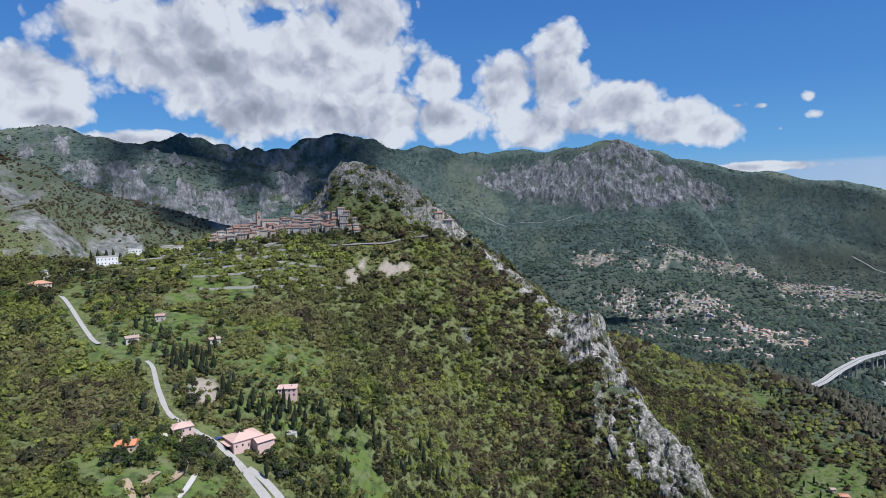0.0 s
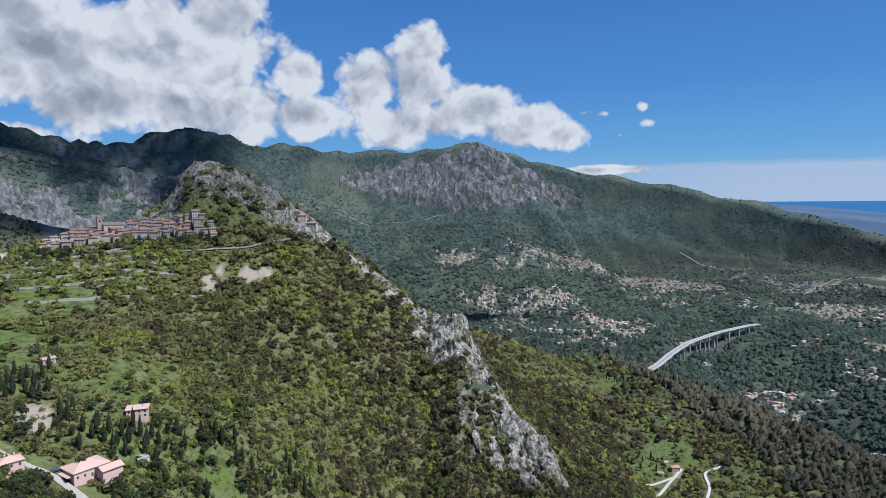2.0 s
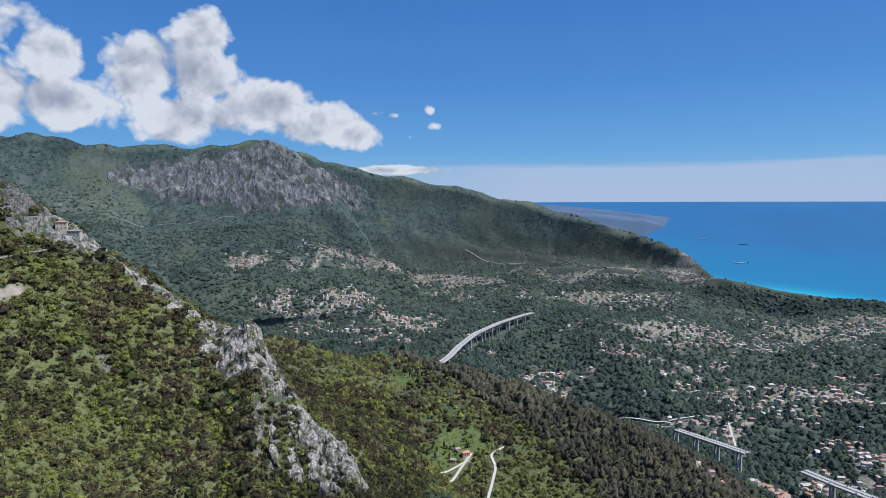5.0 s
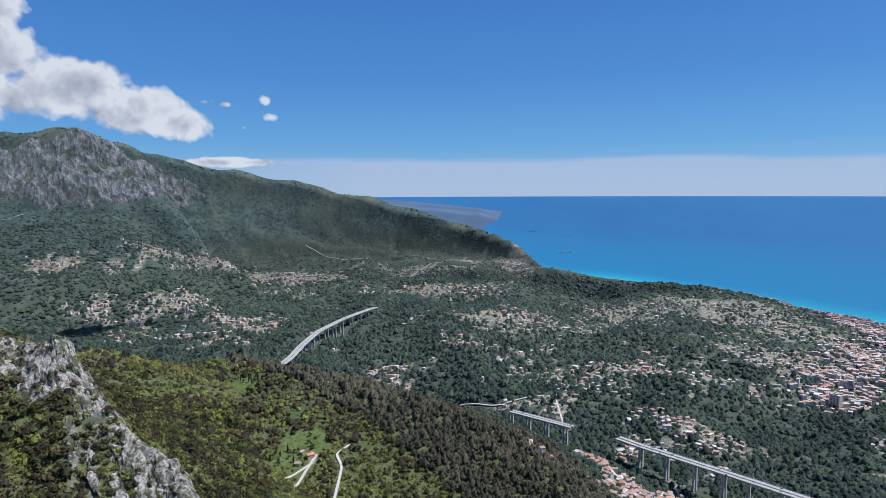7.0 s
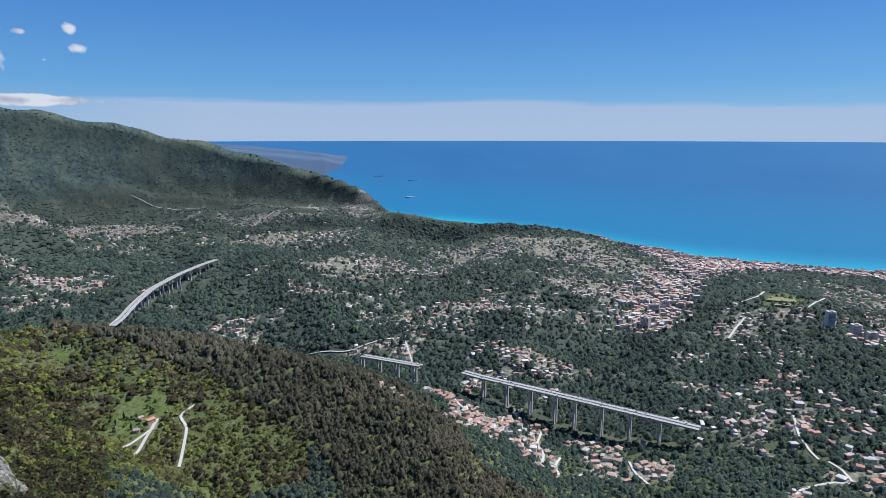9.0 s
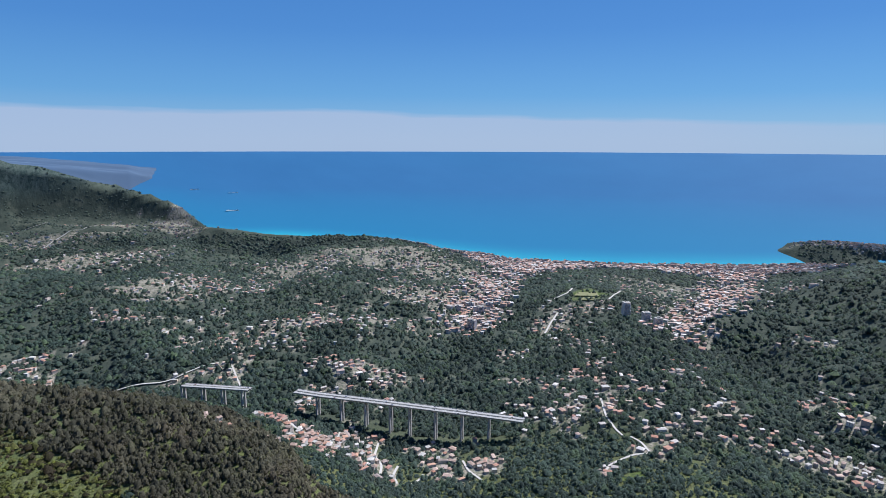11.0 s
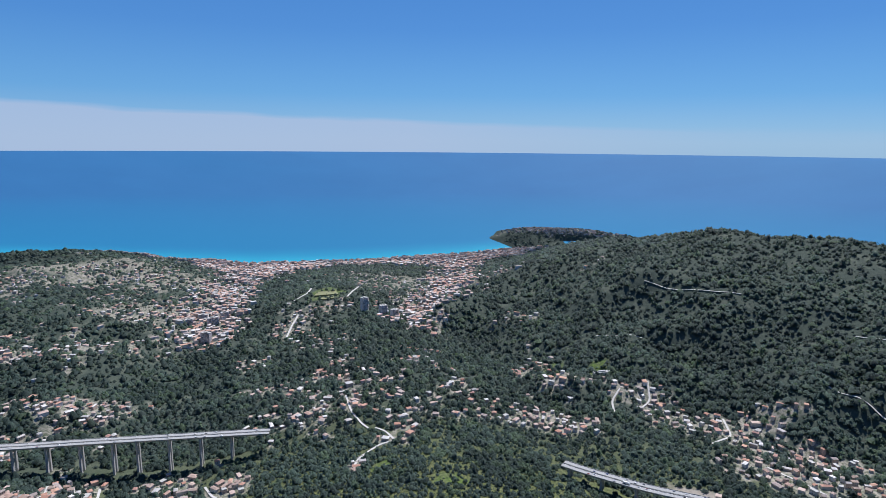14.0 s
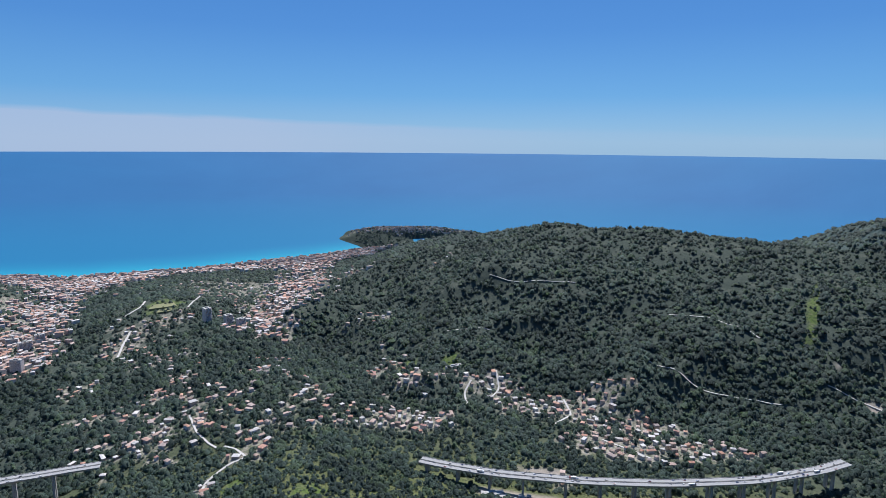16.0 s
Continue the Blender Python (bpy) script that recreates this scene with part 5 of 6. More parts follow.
house(facing(-25.2, 556, -14), 7, 6, 4.0, 1.6, "gable", PLASTER, ROOF, 1, 2, "little ochre hut with a tiled roof in a meadow", "hut")
house(facing(-21.0, 492, 20), 8, 6, 3.6, 1.4, "gable", STONE, ROOF, 1, 2, "small stone barn beside the cypresses", "barn")
house(facing(-14.6, 388, 5), 6, 5, 2.8, 0.8, "flat", WHITE, None, 1, 2, "little white shed between cypresses", "shed", chimney=False)
house(facing(-25.6, 372, 6), 5, 4, 2.6, 0.9, "mono", WHITE, CONCRETE, 1, 2, "small grey-roofed garden shed beside the pink house", "shed", chimney=False)
house(facing(34.0, 1045, 18), 13, 10, 6.0, 2.4, "hip", PLASTER, palette_material("red_tiles", [(0.52, 0.20, 0.12), (0.50, 0.23, 0.15)]), 2, 4, "pale house with a red tiled roof on the meadow spur")
house(facing(32.8, 1030, -10), 9, 8, 4.0, 1.8, "gable", PLASTER, ROOF, 1, 3, "low house beside the meadow on the spur")
house(facing(33.2, 1060, 30), 8, 7, 4.0, 1.8, "gable", PLASTER, ROOF, 1, 3, "small house on the meadow spur")
# the terrace restaurant and the fort at the end of the ridge
house(facing(-2.2, 806, 6), 17, 8, 4.5, 0.6, "flat", STONE, STONE, 1, 5, "low stone terrace building on the crest", chimney=False)
house(facing(-0.3, 803, -8), 11, 9, 8.0, 2.0, "hip", PLASTER, ROOF, 2, 3, "pale house at the end of the rocky crest")
house(facing(0.6, 800, -20), 12, 9, 6.0, 1.6, "gable", PLASTER, ROOF, 2, 3, "pale house built onto the rocky crest")
stone_wall([(-4.4, 762), (-3.0, 764), (-1.6, 762)], 3.0, "pale stone retaining wall under the crest road")
stone_wall([(-7.4, 832), (-5.4, 828), (-4.2, 824)], 3.5, "ruined castle wall of grey stone near the peak")
stone_wall([(-8.6, 852), (-7.6, 850), (-6.8, 848)], 3.0, "broken castle wall of grey stone on the peak")

# -- the hill village
rng = np.random.default_rng(12)
made = []
kinds = []
for i in range(8):
    w, d, h = rng.uniform(6, 10.5), rng.uniform(6, 9), rng.uniform(5.5, 9.5)
    kinds.append((w, d, h, ("gable", "mono", "hip", "gable")[i % 4]))
first = {}
while len(made) < 108:
    az = rng.uniform(-20.8, -7.9)
    lo, hi = np.interp(az, [-21, -17, -13, -11, -8], [744, 748, 752, 758, 742]), np.interp(az, [-21, -17, -13, -11, -8], [764, 790, 800, 800, 756])
    r = rng.uniform(lo, hi)
    x, y = polar(az, r)
    if any(math.hypot(x - u, y - v) < 7.2 for u, v in made):
        made.append((1e6, 1e6)) if rng.uniform() < 0.004 else None
        continue
    made.append((x, y))
    k = int(rng.integers(0, 8))
    m = facing(az, r, rng.uniform(-22, 22) + (90 if rng.uniform() < 0.2 else 0), -0.5)
    if k not in first:
        w, d, h, kind = kinds[k]
        first[k] = house(m, w, d, h, 1.7, kind, OLD_PLASTER, OLD_TILES, 3, 3, "tall narrow village house of pale plaster with a tiled roof", "house", "village houses", chimney=k % 2 == 0)
    else:
        copy_thing(first[k], m)

church = tagged(new("church"), "village church with a square bell tower and a pointed roof", "church")
church.matrix_basis = facing(-16.2, 776, 20)
part("wall", boxed((-6, 16, -6, 6, -5, 11)), OLD_PLASTER, church)
roof = part("roof", roof_body(22, 12, 3.2, "gable"), OLD_TILES, church)
roof.location = (5, 0, 11)
tower = part("tower", boxed((-11, -6.1, -2.5, 2.4, -5, 19)), OLD_PLASTER, church, "square ochre bell tower")
part("belfry_opening", boxed((-9.4, -7.7, -2.58, -2.3, 14.5, 17.2)), GLASS, tower)
spire = part("spire", ring_body([[(-11.3, -2.8, 19), (-5.8, -2.8, 19), (-5.8, 2.7, 19), (-11.3, 2.7, 19)], [(-8.6, -.15, 24), (-8.5, -.15, 24), (-8.5, .05, 24), (-8.6, .05, 24)]]), OLD_TILES, tower)

# -- villas of the valley
VILLAS = ((12, 9, 6.2, "hip", 2), (14, 9, 6.0, "gable", 2), (10, 9, 5.0, "hip", 1), (16, 10, 6.4, "hip", 2), (11, 8, 8.5, "gable", 3), (13, 10, 6.0, "flat", 2), (9, 8, 4.4, "gable", 1))
rng = np.random.default_rng(21)
first, rest = {}, []
for x, y, az in VILLA_SITES:
    if len(rest) < 0.62 * len(VILLA_SITES) and rng.uniform() > 0.50:
        rest.append((x, y))
        continue
    k = int(rng.integers(0, len(VILLAS)))
    m = pose(x, y, float(ground_z(np.array([x]), np.array([y]))[0]) + 0.8, 0, 0, -az + rng.uniform(-55, 55))
    if k not in first:
        w, d, h, kind, floors = VILLAS[k]
        first[k] = house(m, w, d, h, 2.1, kind, None, None, floors, 3, "pale villa with a terracotta roof among trees" if kind != "flat" else "pale flat-roofed villa among trees",
                         "house", "valley villas", chimney=k % 2 == 0)
    else:
        m = m @ Matrix.Diagonal((rng.uniform(.58, 1.08), rng.uniform(.65, 1.05), rng.uniform(.75, 1.1), 1))
        copy_thing(first[k], m)


# -- the far town and hamlets, past counting
def town(name, x, y, w, d, h, turn, rise, label):
    z = ground_z(x, y)
    n = len(x)
    local = np.zeros((n, 14, 3))
    for i, (sx, sy) in enumerate(((-1, -1), (1, -1), (1, 1), (-1, 1))):
        local[:, i], local[:, i + 4] = np.c_[sx * w / 2, sy * d / 2, -6 + 0 * w], np.c_[sx * w / 2, sy * d / 2, h]
        local[:, i + 8] = np.c_[sx * (w / 2 + .5), sy * (d / 2 + .5), h]
    local[:, 12], local[:, 13] = np.c_[-w * .22, 0 * w, h + rise], np.c_[w * .22, 0 * w, h + rise]
    c, s = np.cos(turn)[:, None], np.sin(turn)[:, None]
    v = np.stack([local[..., 0] * c - local[..., 1] * s + x[:, None], local[..., 0] * s + local[..., 1] * c + y[:, None], local[..., 2] + z[:, None]], -1)
    f = np.array([(0, 1, 5), (0, 5, 4), (1, 2, 6), (1, 6, 5), (2, 3, 7), (2, 7, 6), (3, 0, 4), (3, 4, 7), (8, 9, 13), (8, 13, 12), (10, 11, 12), (10, 12, 13), (9, 10, 13), (11, 8, 12)])
    me = mesh_from(name, squeeze(v), (f[None] + (np.arange(n) * 14)[:, None, None]).reshape(-1, 3), TOWN_WALL, False)
    me.materials.append(TOWN_ROOF)
    me.polygons.foreach_set("material_index", np.tile(np.array([0] * 8 + [1] * 6, np.int32), n))
    return tagged(new(name, me), label, "buildings", kind="stuff")


rng = np.random.default_rng(31)
hx, hy = np.concatenate([HAMLET_SITES[:, :2], np.array(rest)]).T
ok = (ground_z(hx, hy) > 6) & ~on_road(hx, hy)
hx, hy = hx[ok], hy[ok]
n = len(hx)
grow = np.interp(np.hypot(hx, hy), [1300, 3000], [1.0, 1.22])
town("hamlets", hx, hy, grow * np.exp(rng.normal(2.28, 0.36, n)), grow * np.exp(rng.normal(2.05, 0.25, n)), grow * rng.uniform(3.5, 8.5, n), rng.uniform(0, 3.14, n), rng.uniform(0.4, 2.4, n),
     "scattered pale houses with terracotta roofs on far wooded hillsides")
n = 26000
p = polar(rng.uniform(62, 113, n), np.sqrt(rng.uniform(1950**2, 4400**2, n)))
ok = (rng.uniform(0, 1, n) < city_cover(p[:, 0], p[:, 1])) & (ground_z(p[:, 0], p[:, 1]) > 1.0)
x, y = p[ok].T
n = len(x)
turn = np.where(rng.uniform(0, 1, n) < 0.5, 0, np.pi / 2) + np.radians(-90) + rng.normal(0, 0.4, n)
town("seaside_town", x, y, rng.uniform(9, 26, n), rng.uniform(8, 14, n), rng.uniform(6, 17, n), turn, np.where(rng.uniform(0, 1, n) < 0.6, 1.8, 0.2),
     "dense seaside town of pink and cream blocks with terracotta roofs")


# -- apartment towers
def tower_block(az, r, w, d, storeys, label, turn=0.0):
    ob = tagged(new("apartment_tower"), label, "apartment block")
    ob.matrix_basis = facing(az, r, turn)
    h = storeys * 3.1
    part("wall", boxed((-w / 2, w / 2, -d / 2, d / 2, -8, h)), TOWN_PINK, ob)
    part("roof", boxed((-w / 2 - .3, w / 2 + .3, -d / 2 - .3, d / 2 + .3, h, h + .8), (-w * .2, w * .2, -d * .2, d * .2, h + .8, h + 3.6)), CONCRETE, ob)
    slab = band = None
    for i in range(storeys):
        one = part("balcony", boxed((-w / 2 - .2, w / 2 + .2, -d / 2 - 1.5, -d / 2 - .02, 0, 1.2)), TOWN_PINK, ob) if slab is None else new("balcony", slab)
        slab, one.parent, one.location = one.data, ob, (0, 0, i * 3.1 + 0.2)
        one = part("window_band", boxed((-w / 2 + 2.5, w / 2 - 2.5, -d / 2 - .1, -d / 2 + .1, 0, 1.0)), GLASS, ob) if band is None else new("window_band", band)
        band, one.parent, one.location = one.data, ob, (0, 0, i * 3.1 + 1.4)
    return ob


TOWN_PINK = plain_material("pale_balcony", (0.62, 0.54, 0.49), (0.72, 0.64, 0.59), 0.85, 3.0)
tower_block(94.8, 2205, 24, 20, 17, "tall grey-pink apartment tower above the trees", 30)
tower_block(96.6, 2180, 26, 20, 12, "grey-pink apartment tower above the trees", 25)
tower_block(97.7, 2130, 26, 18, 11, "pale apartment tower beside the wooded slope", 25)
tower_block(80.4, 2125, 34, 14, 12, "long white apartment block beside a car park", -35)
tower_block(81.0, 2320, 40, 14, 9, "pale apartment block with balconies", 20)
tower_block(80.2, 2390, 36, 14, 8, "cream apartment block with balconies", -15)
tower_block(82.0, 2440, 30, 14, 10, "pale ochre apartment block in the valley town", 10)
tower_block(79.0, 2300, 26, 14, 8, "cream apartment block among trees", 0)
tower_block(117.9, 1500, 44, 12, 2, "long low building with a terracotta roof", 30)


# -- highway bridges
def bridge(line, piers, label, gap=3.0, lane=10.5, first=0.0, pier_from=0.06, pier_to=0.94, split=0.0):
    """Two decks side by side on twin piers, with parapets, roadway and lane paint."""
    ob = tagged(new("viaduct"), label, "viaduct")
    p = smooth_line(line, 14.0)
    way = np.gradient(p, axis=0)
    way /= np.linalg.norm(way, axis=1, keepdims=True)
    side = np.stack([-way[:, 1], way[:, 0]], -1)
    z = np.full((len(p), 1), DECK_Z)
    for s in (-1, 1):
        off, dz = s * (gap + lane) / 2, s * split

        def sweep(name, profile, material, parent, label=""):
            rows = np.stack([np.c_[p + side * (off + u), z + dz + v] for u, v in profile], 1)
            f = grid_faces(len(p), len(profile))
            o = new(name, mesh_from(name, rows, f, material, False))
            o.parent = parent
            return tagged(o, label)

        e = lane / 2
        deck = sweep("deck", [(-e, 0), (e, 0), (e, -.5), (e * .55, -1.0), (e * .5, -3.2), (-e * .5, -3.2), (-e * .55, -1.0), (-e, -.5), (-e, 0)], CONCRETE, ob)
        sweep("roadway", [(-e + .5, .02), (e - .5, .02), (e - .5, .08), (-e + .5, .08), (-e + .5, .02)][::-1], HIGHWAY, deck)
        for q in (-1, 1):
            sweep("parapet", [(q * e - .25, 0), (q * e + .25, 0), (q * e + .2, 1.1), (q * e - .2, 1.1), (q * e - .25, 0)], CONCRETE, deck)
            sweep("edge_line", [(q * (e - 1.1) - .12, .1), (q * (e - 1.1) + .12, .1)], PAINT, deck)
    for t in np.linspace(pier_from, pier_to, piers):
        i = int(t * (len(p) - 1))
        for s in (-1, 1):
            c = p[i] + side[i] * s * (gap + lane) / 2
            g = float(ground_z(c[:1], c[1:])[0]) - 3
            if g > DECK_Z - 6:
                continue
            u, w = way[i] * 1.5, side[i] * 2.3
            rings = []
            for zz, k in ((g, 1.25), (DECK_Z - 8, 1.0), (DECK_Z - 3.1 + s * split, 1.2)):
                rings.append([(*(c + k * (a * u + b * w)), zz) for a, b in ((-1, -1), (1, -1), (1, 1), (-1, 1))])
            part("pier", ring_body(rings), CONCRETE, ob)
    return p, side, lane, gap


east = bridge(BRIDGE_EAST, 12, "curved pale concrete motorway viaduct above the wooded valley")
small = bridge(BRIDGE_SMALL, 4, "short twin-deck concrete motorway bridge", gap=4.0, split=-1.0)
long_ = bridge(BRIDGE_LONG, 8, "long straight concrete motorway viaduct on tall twin piers", gap=2.0, pier_from=0.12, pier_to=0.88)
west = bridge(BRIDGE_WEST, 13, "curving concrete motorway viaduct crowded with traffic", gap=2.0, pier_from=0.02, pier_to=0.95)


# -- traffic
def profile_body(points, width, inset=0.0):
    """A body drawn through a side outline, narrower by inset at the top."""
    top = max(z for _, z in points)
    rings = [[(x, s * (width / 2 - inset * (z / top)), z) for x, z in points] for s in (-1, 1)]
    return ring_body(rings)


def car(m, label, group):
    ob = tagged(new("car"), label, "car", group)
    ob.matrix_basis = m
    part("body", profile_body([(-2.1, .35), (2.1, .35), (2.15, .75), (1.3, .95), (-1.95, 1.0), (-2.15, .7)], 1.75), CAR_PAINT, ob)
    part("cabin", profile_body([(-1.9, .95), (1.2, .95), (.45, 1.45), (-1.3, 1.48)], 1.6, .15), GLASS, ob)
    part("roof", boxed((-1.3, .45, -.6, .6, 1.46, 1.52)), CAR_PAINT, ob)
    disc = None
    for x in (-1.35, 1.35):
        for y in (-.8, .8):
            if disc is None:
                bm = bmesh.new()
                bmesh.ops.create_cone(bm, cap_ends=True, segments=10, radius1=.32, radius2=.32, depth=.2, matrix=Matrix.Rotation(radians(90), 4, "X"))
                w = part("wheel", bm, RUBBER, ob)
                disc = w.data
            else:
                w = new("wheel", disc)
                w.parent = ob
            w.location = (x, y, .32)
    return ob


def lorry(m, label, group, white=True):
    ob = tagged(new("lorry"), label, "lorry", group)
    ob.matrix_basis = m
    part("cab", profile_body([(3.6, .5), (5.9, .5), (5.95, 1.8), (5.6, 3.0), (3.6, 3.1)], 2.4), CAR_PAINT, ob)
    part("windscreen", boxed((5.72, 5.9, -1.0, 1.0, 1.8, 2.6)), GLASS, ob)
    part("trailer", boxed((-6.2, 3.3, -1.25, 1.25, 1.1, 3.9)), WHITE, ob, "plain white box trailer")
    part("chassis", boxed((-6.0, 5.5, -.5, .5, .6, 1.1)), RUBBER, ob)
    for x in (-5.2, -4.0, -2.8, 4.6):
        for y in (-1.1, 1.1):
            bm = bmesh.new()
            bmesh.ops.create_cone(bm, cap_ends=True, segments=10, radius1=.5, radius2=.5, depth=.3, matrix=Matrix.Rotation(radians(90), 4, "X"))
            part("wheel", bm, RUBBER, ob).location = (x, y, .5)
    return ob


rng = np.random.default_rng(41)
proto = {}
for (p, side, lane, gap), count, group in ((west, 64, "cars on the curving viaduct"), (long_, 16, "cars on the long viaduct"), (small, 6, "cars on the short bridge"), (east, 5, "cars on the far viaduct")):
    t = np.sort(rng.uniform(0.02, 0.97, count))
    for k, u in enumerate(t * (len(p) - 1)):
        i = int(u)
        s = 1 if k % 2 else -1
        off = s * (gap + lane) / 2 + float(rng.choice((-2.0, 1.7)))
        c = p[i] + (u - i) * (p[min(i + 1, len(p) - 1)] - p[i]) + side[i] * off
        head = math.degrees(math.atan2(-side[i][0], side[i][1])) + (180 if s > 0 else 0)
        m = pose(float(c[0]), float(c[1]), DECK_Z + .1, 0, 0, head)
        big = group.startswith("cars on the curving") and k % 13 == 6
        if big:
            if "lorry" not in proto:
                proto["lorry"] = lorry(m, "white box lorry on the motorway viaduct", "lorries on the viaduct")
            else:
                copy_thing(proto["lorry"], m)
        elif group not in proto:
            proto[group] = car(m, "small car driving on the motorway viaduct", group)
        else:
            copy_thing(proto[group], m)


for az, r, turn in ((-21.0, 385, 30), (-24.9, 371, 80)):
    car(facing(az, r, turn, 0.6), "small car parked beside the road near the pink houses", "parked cars")


# -- trees that stand out
def spindle(h, w, rng, sides=9, rings=11):
    """The tall narrow crown of a cypress, with a ragged outline."""
    rows = []
    for i in range(rings):
        t = i / (rings - 1)
        rad = w * (math.sin(math.pi * min(1, t * 1.05 + 0.10)) ** 0.7) * (1 - 0.35 * t) + 0.06
        rows.append([(rad * rng.uniform(.72, 1.18) * math.cos(a), rad * rng.uniform(.72, 1.18) * math.sin(a), 0.7 + t * (h - 0.7) + rng.uniform(-.25, .25))
                     for a in (2 * math.pi * (j + 0.5 * (i % 2)) / sides for j in range(sides))])
    return ring_body(rows)


def trunk_body(h, r0, r1, rng, sides=7):
    return ring_body([[(k * math.cos(a) + .1 * z * lean, k * math.sin(a), z) for a in (2 * math.pi * j / sides for j in range(sides))]
                      for z, k, lean in ((-1.0, r0 * 1.3, 0), (h * .4, r0 * .8, .3), (h, r1, 0))])


def cypress(m, h, w, rng):
    ob = tagged(new("cypress"), "tall dark narrow cypress tree near the houses", "cypress tree", "cypresses by the road")
    ob.matrix_basis = m
    part("trunk", trunk_body(1.6, .22, .15, rng), BARK, ob)
    part("crown", spindle(h, w, rng), CYPRESS, ob)
    return ob


rng = np.random.default_rng(51)
types = []
CYPRESSES = [(-24.9, 470), (-24.3, 476), (-23.7, 466), (-23.2, 480), (-22.8, 470), (-22.4, 476), (-22.0, 462), (-21.4, 470), (-21.1, 458), (-23.9, 450), (-24.5, 455), (-20.9, 480),
             (-26.9, 401), (-27.2, 452), (-27.1, 540), (-26.4, 530), (-25.2, 520), (-18.9, 412), (-18.3, 406), (-17.9, 410), (-17.4, 402), (-17.0, 408), (-16.5, 398), (-16.1, 404),
             (-15.6, 399), (-15.2, 408), (-14.7, 402), (-14.2, 396), (-13.8, 404), (-13.3, 400), (-11.8, 412), (-11.2, 405), (-9.8, 420), (-6.9, 416), (-6.4, 420), (-5.6, 420),
             (-4.4, 418), (-3.6, 424), (-7.0, 430), (-1.6, 455), (-10.4, 373), (-5.0, 416), (-4.1, 417), (-2.5, 446), (-1.7, 434), (-0.9, 438), (-8.6, 426), (-8.1, 423),
             (-22.6, 458), (-22.2, 452), (-24.1, 462), (-23.4, 458), (-21.7, 448), (-19.2, 399), (-16.8, 394), (-15.9, 391), (-14.4, 392), (-13.6, 390), (-25.9, 396)]
CYPRESSES_FAR = [(-0.4, 446), (-2.2, 440), (-10.3, 380), (-9.6, 384), (-17.0, 352), (-30.1, 735), (-29.6, 742), (-29.0, 745), (-28.5, 748), (-28.0, 750), (28.6, 1335), (29.4, 1340),
                 (30.2, 1350), (27.9, 1345), (31.2, 1065), (31.9, 1075), (32.4, 1040), (-19.9, 420), (-20.4, 424), (-19.5, 430), (54.0, 1560), (54.3, 1555), (129.8, 1400), (130.4, 1405), (128.0, 1395)]
for az, r in CYPRESSES + CYPRESSES_FAR:
    m = facing(az, r, rng.uniform(0, 360), -0.3) @ Matrix.Diagonal((*([rng.uniform(.85, 1.2)] * 2), rng.uniform(.75, 1.25), 1))
    if len(types) < 4:
        types.append(cypress(facing(az, r), rng.uniform(13, 17), rng.uniform(1.4, 1.9), rng))
    else:
        o = copy_thing(types[int(rng.integers(0, 4))], m)
        o.matrix_basis = m


def leafy_crown(h, w, rng):
    """A crown of many separate sprays of leaves, with gaps between its boughs."""
    bm = bmesh.new()
    for _ in range(7):
        a, t = rng.uniform(0, 2 * math.pi), rng.uniform(0, 1)
        at = np.array((w * 0.55 * rng.uniform(.3, 1) * math.cos(a), w * 0.55 * rng.uniform(.3, 1) * math.sin(a), h * (0.38 + 0.42 * t)))
        tri = sprays(1, 34, 0.30, int(rng.integers(1, 9999)))[0] * (w * rng.uniform(.42, .62)) + at
        for k in range(0, len(tri), 3):
            bm.faces.new([bm.verts.new(q) for q in tri[k:k + 3]])
    return bm


def tree(m, h, w, material, label, rng):
    ob = tagged(new("tree"), label, "tree", "broad trees by the houses")
    ob.matrix_basis = m
    part("trunk", trunk_body(h * .5, .28, .16, rng), BARK, ob)
    for a in (0.4, 2.5, 4.4):
        bm = ring_body([[(k * math.cos(b) + t * w * .5 * math.cos(a), k * math.sin(b) + t * w * .5 * math.sin(a), h * (.3 + .35 * t)) for b in (0, 1.6, 3.1, 4.7)] for t, k in ((0, .14), (1, .06))])
        part("limb", bm, BARK, ob)
    part("crown", leafy_crown(h, w, rng), material, ob)
    return ob


LEAVES = [wood_material("tree_leaves", (0.050, 0.075, 0.026), (0.110, 0.140, 0.048), (0.15, 0.20, 0.05), (0.10, 0.11, 0.055), False),
          wood_material("dark_oak_leaves", (0.036, 0.050, 0.024), (0.080, 0.096, 0.046), (0.10, 0.13, 0.05), (0.085, 0.080, 0.050), False),
          wood_material("olive_leaves", (0.060, 0.070, 0.045), (0.125, 0.135, 0.090), (0.14, 0.16, 0.09), (0.12, 0.12, 0.085), False),
          wood_material("fresh_leaves", (0.085, 0.130, 0.028), (0.150, 0.205, 0.045), (0.18, 0.24, 0.05), (0.12, 0.15, 0.045), False)]
types = []
TREE_ZONES = ((-28.6, 346, 10, 5, 9), (-24.2, 364, 16, 5, 14), (-21.6, 366, 14, 6, 10), (-17.4, 366, 10, 6, 10), (-33.6, 636, 22, 8, 10), (-31.4, 600, 24, 30, 12), (-23, 415, 10, 22, 10),
              (-27, 375, 26, 18, 14), (-21.5, 400, 22, 14, 12), (-16, 352, 26, 16, 18), (-13, 380, 26, 22, 16), (-24, 500, 44, 30, 26), (-29, 560, 40, 50, 26), (-9, 410, 40, 30, 22),
              (-16, 430, 30, 16, 14), (-18, 732, 70, 10, 26), (-31, 690, 40, 24, 18), (-11, 735, 40, 10, 14), (-25.5, 350, 30, 8, 10), (30, 1330, 40, 40, 14), (32, 1070, 60, 50, 20))
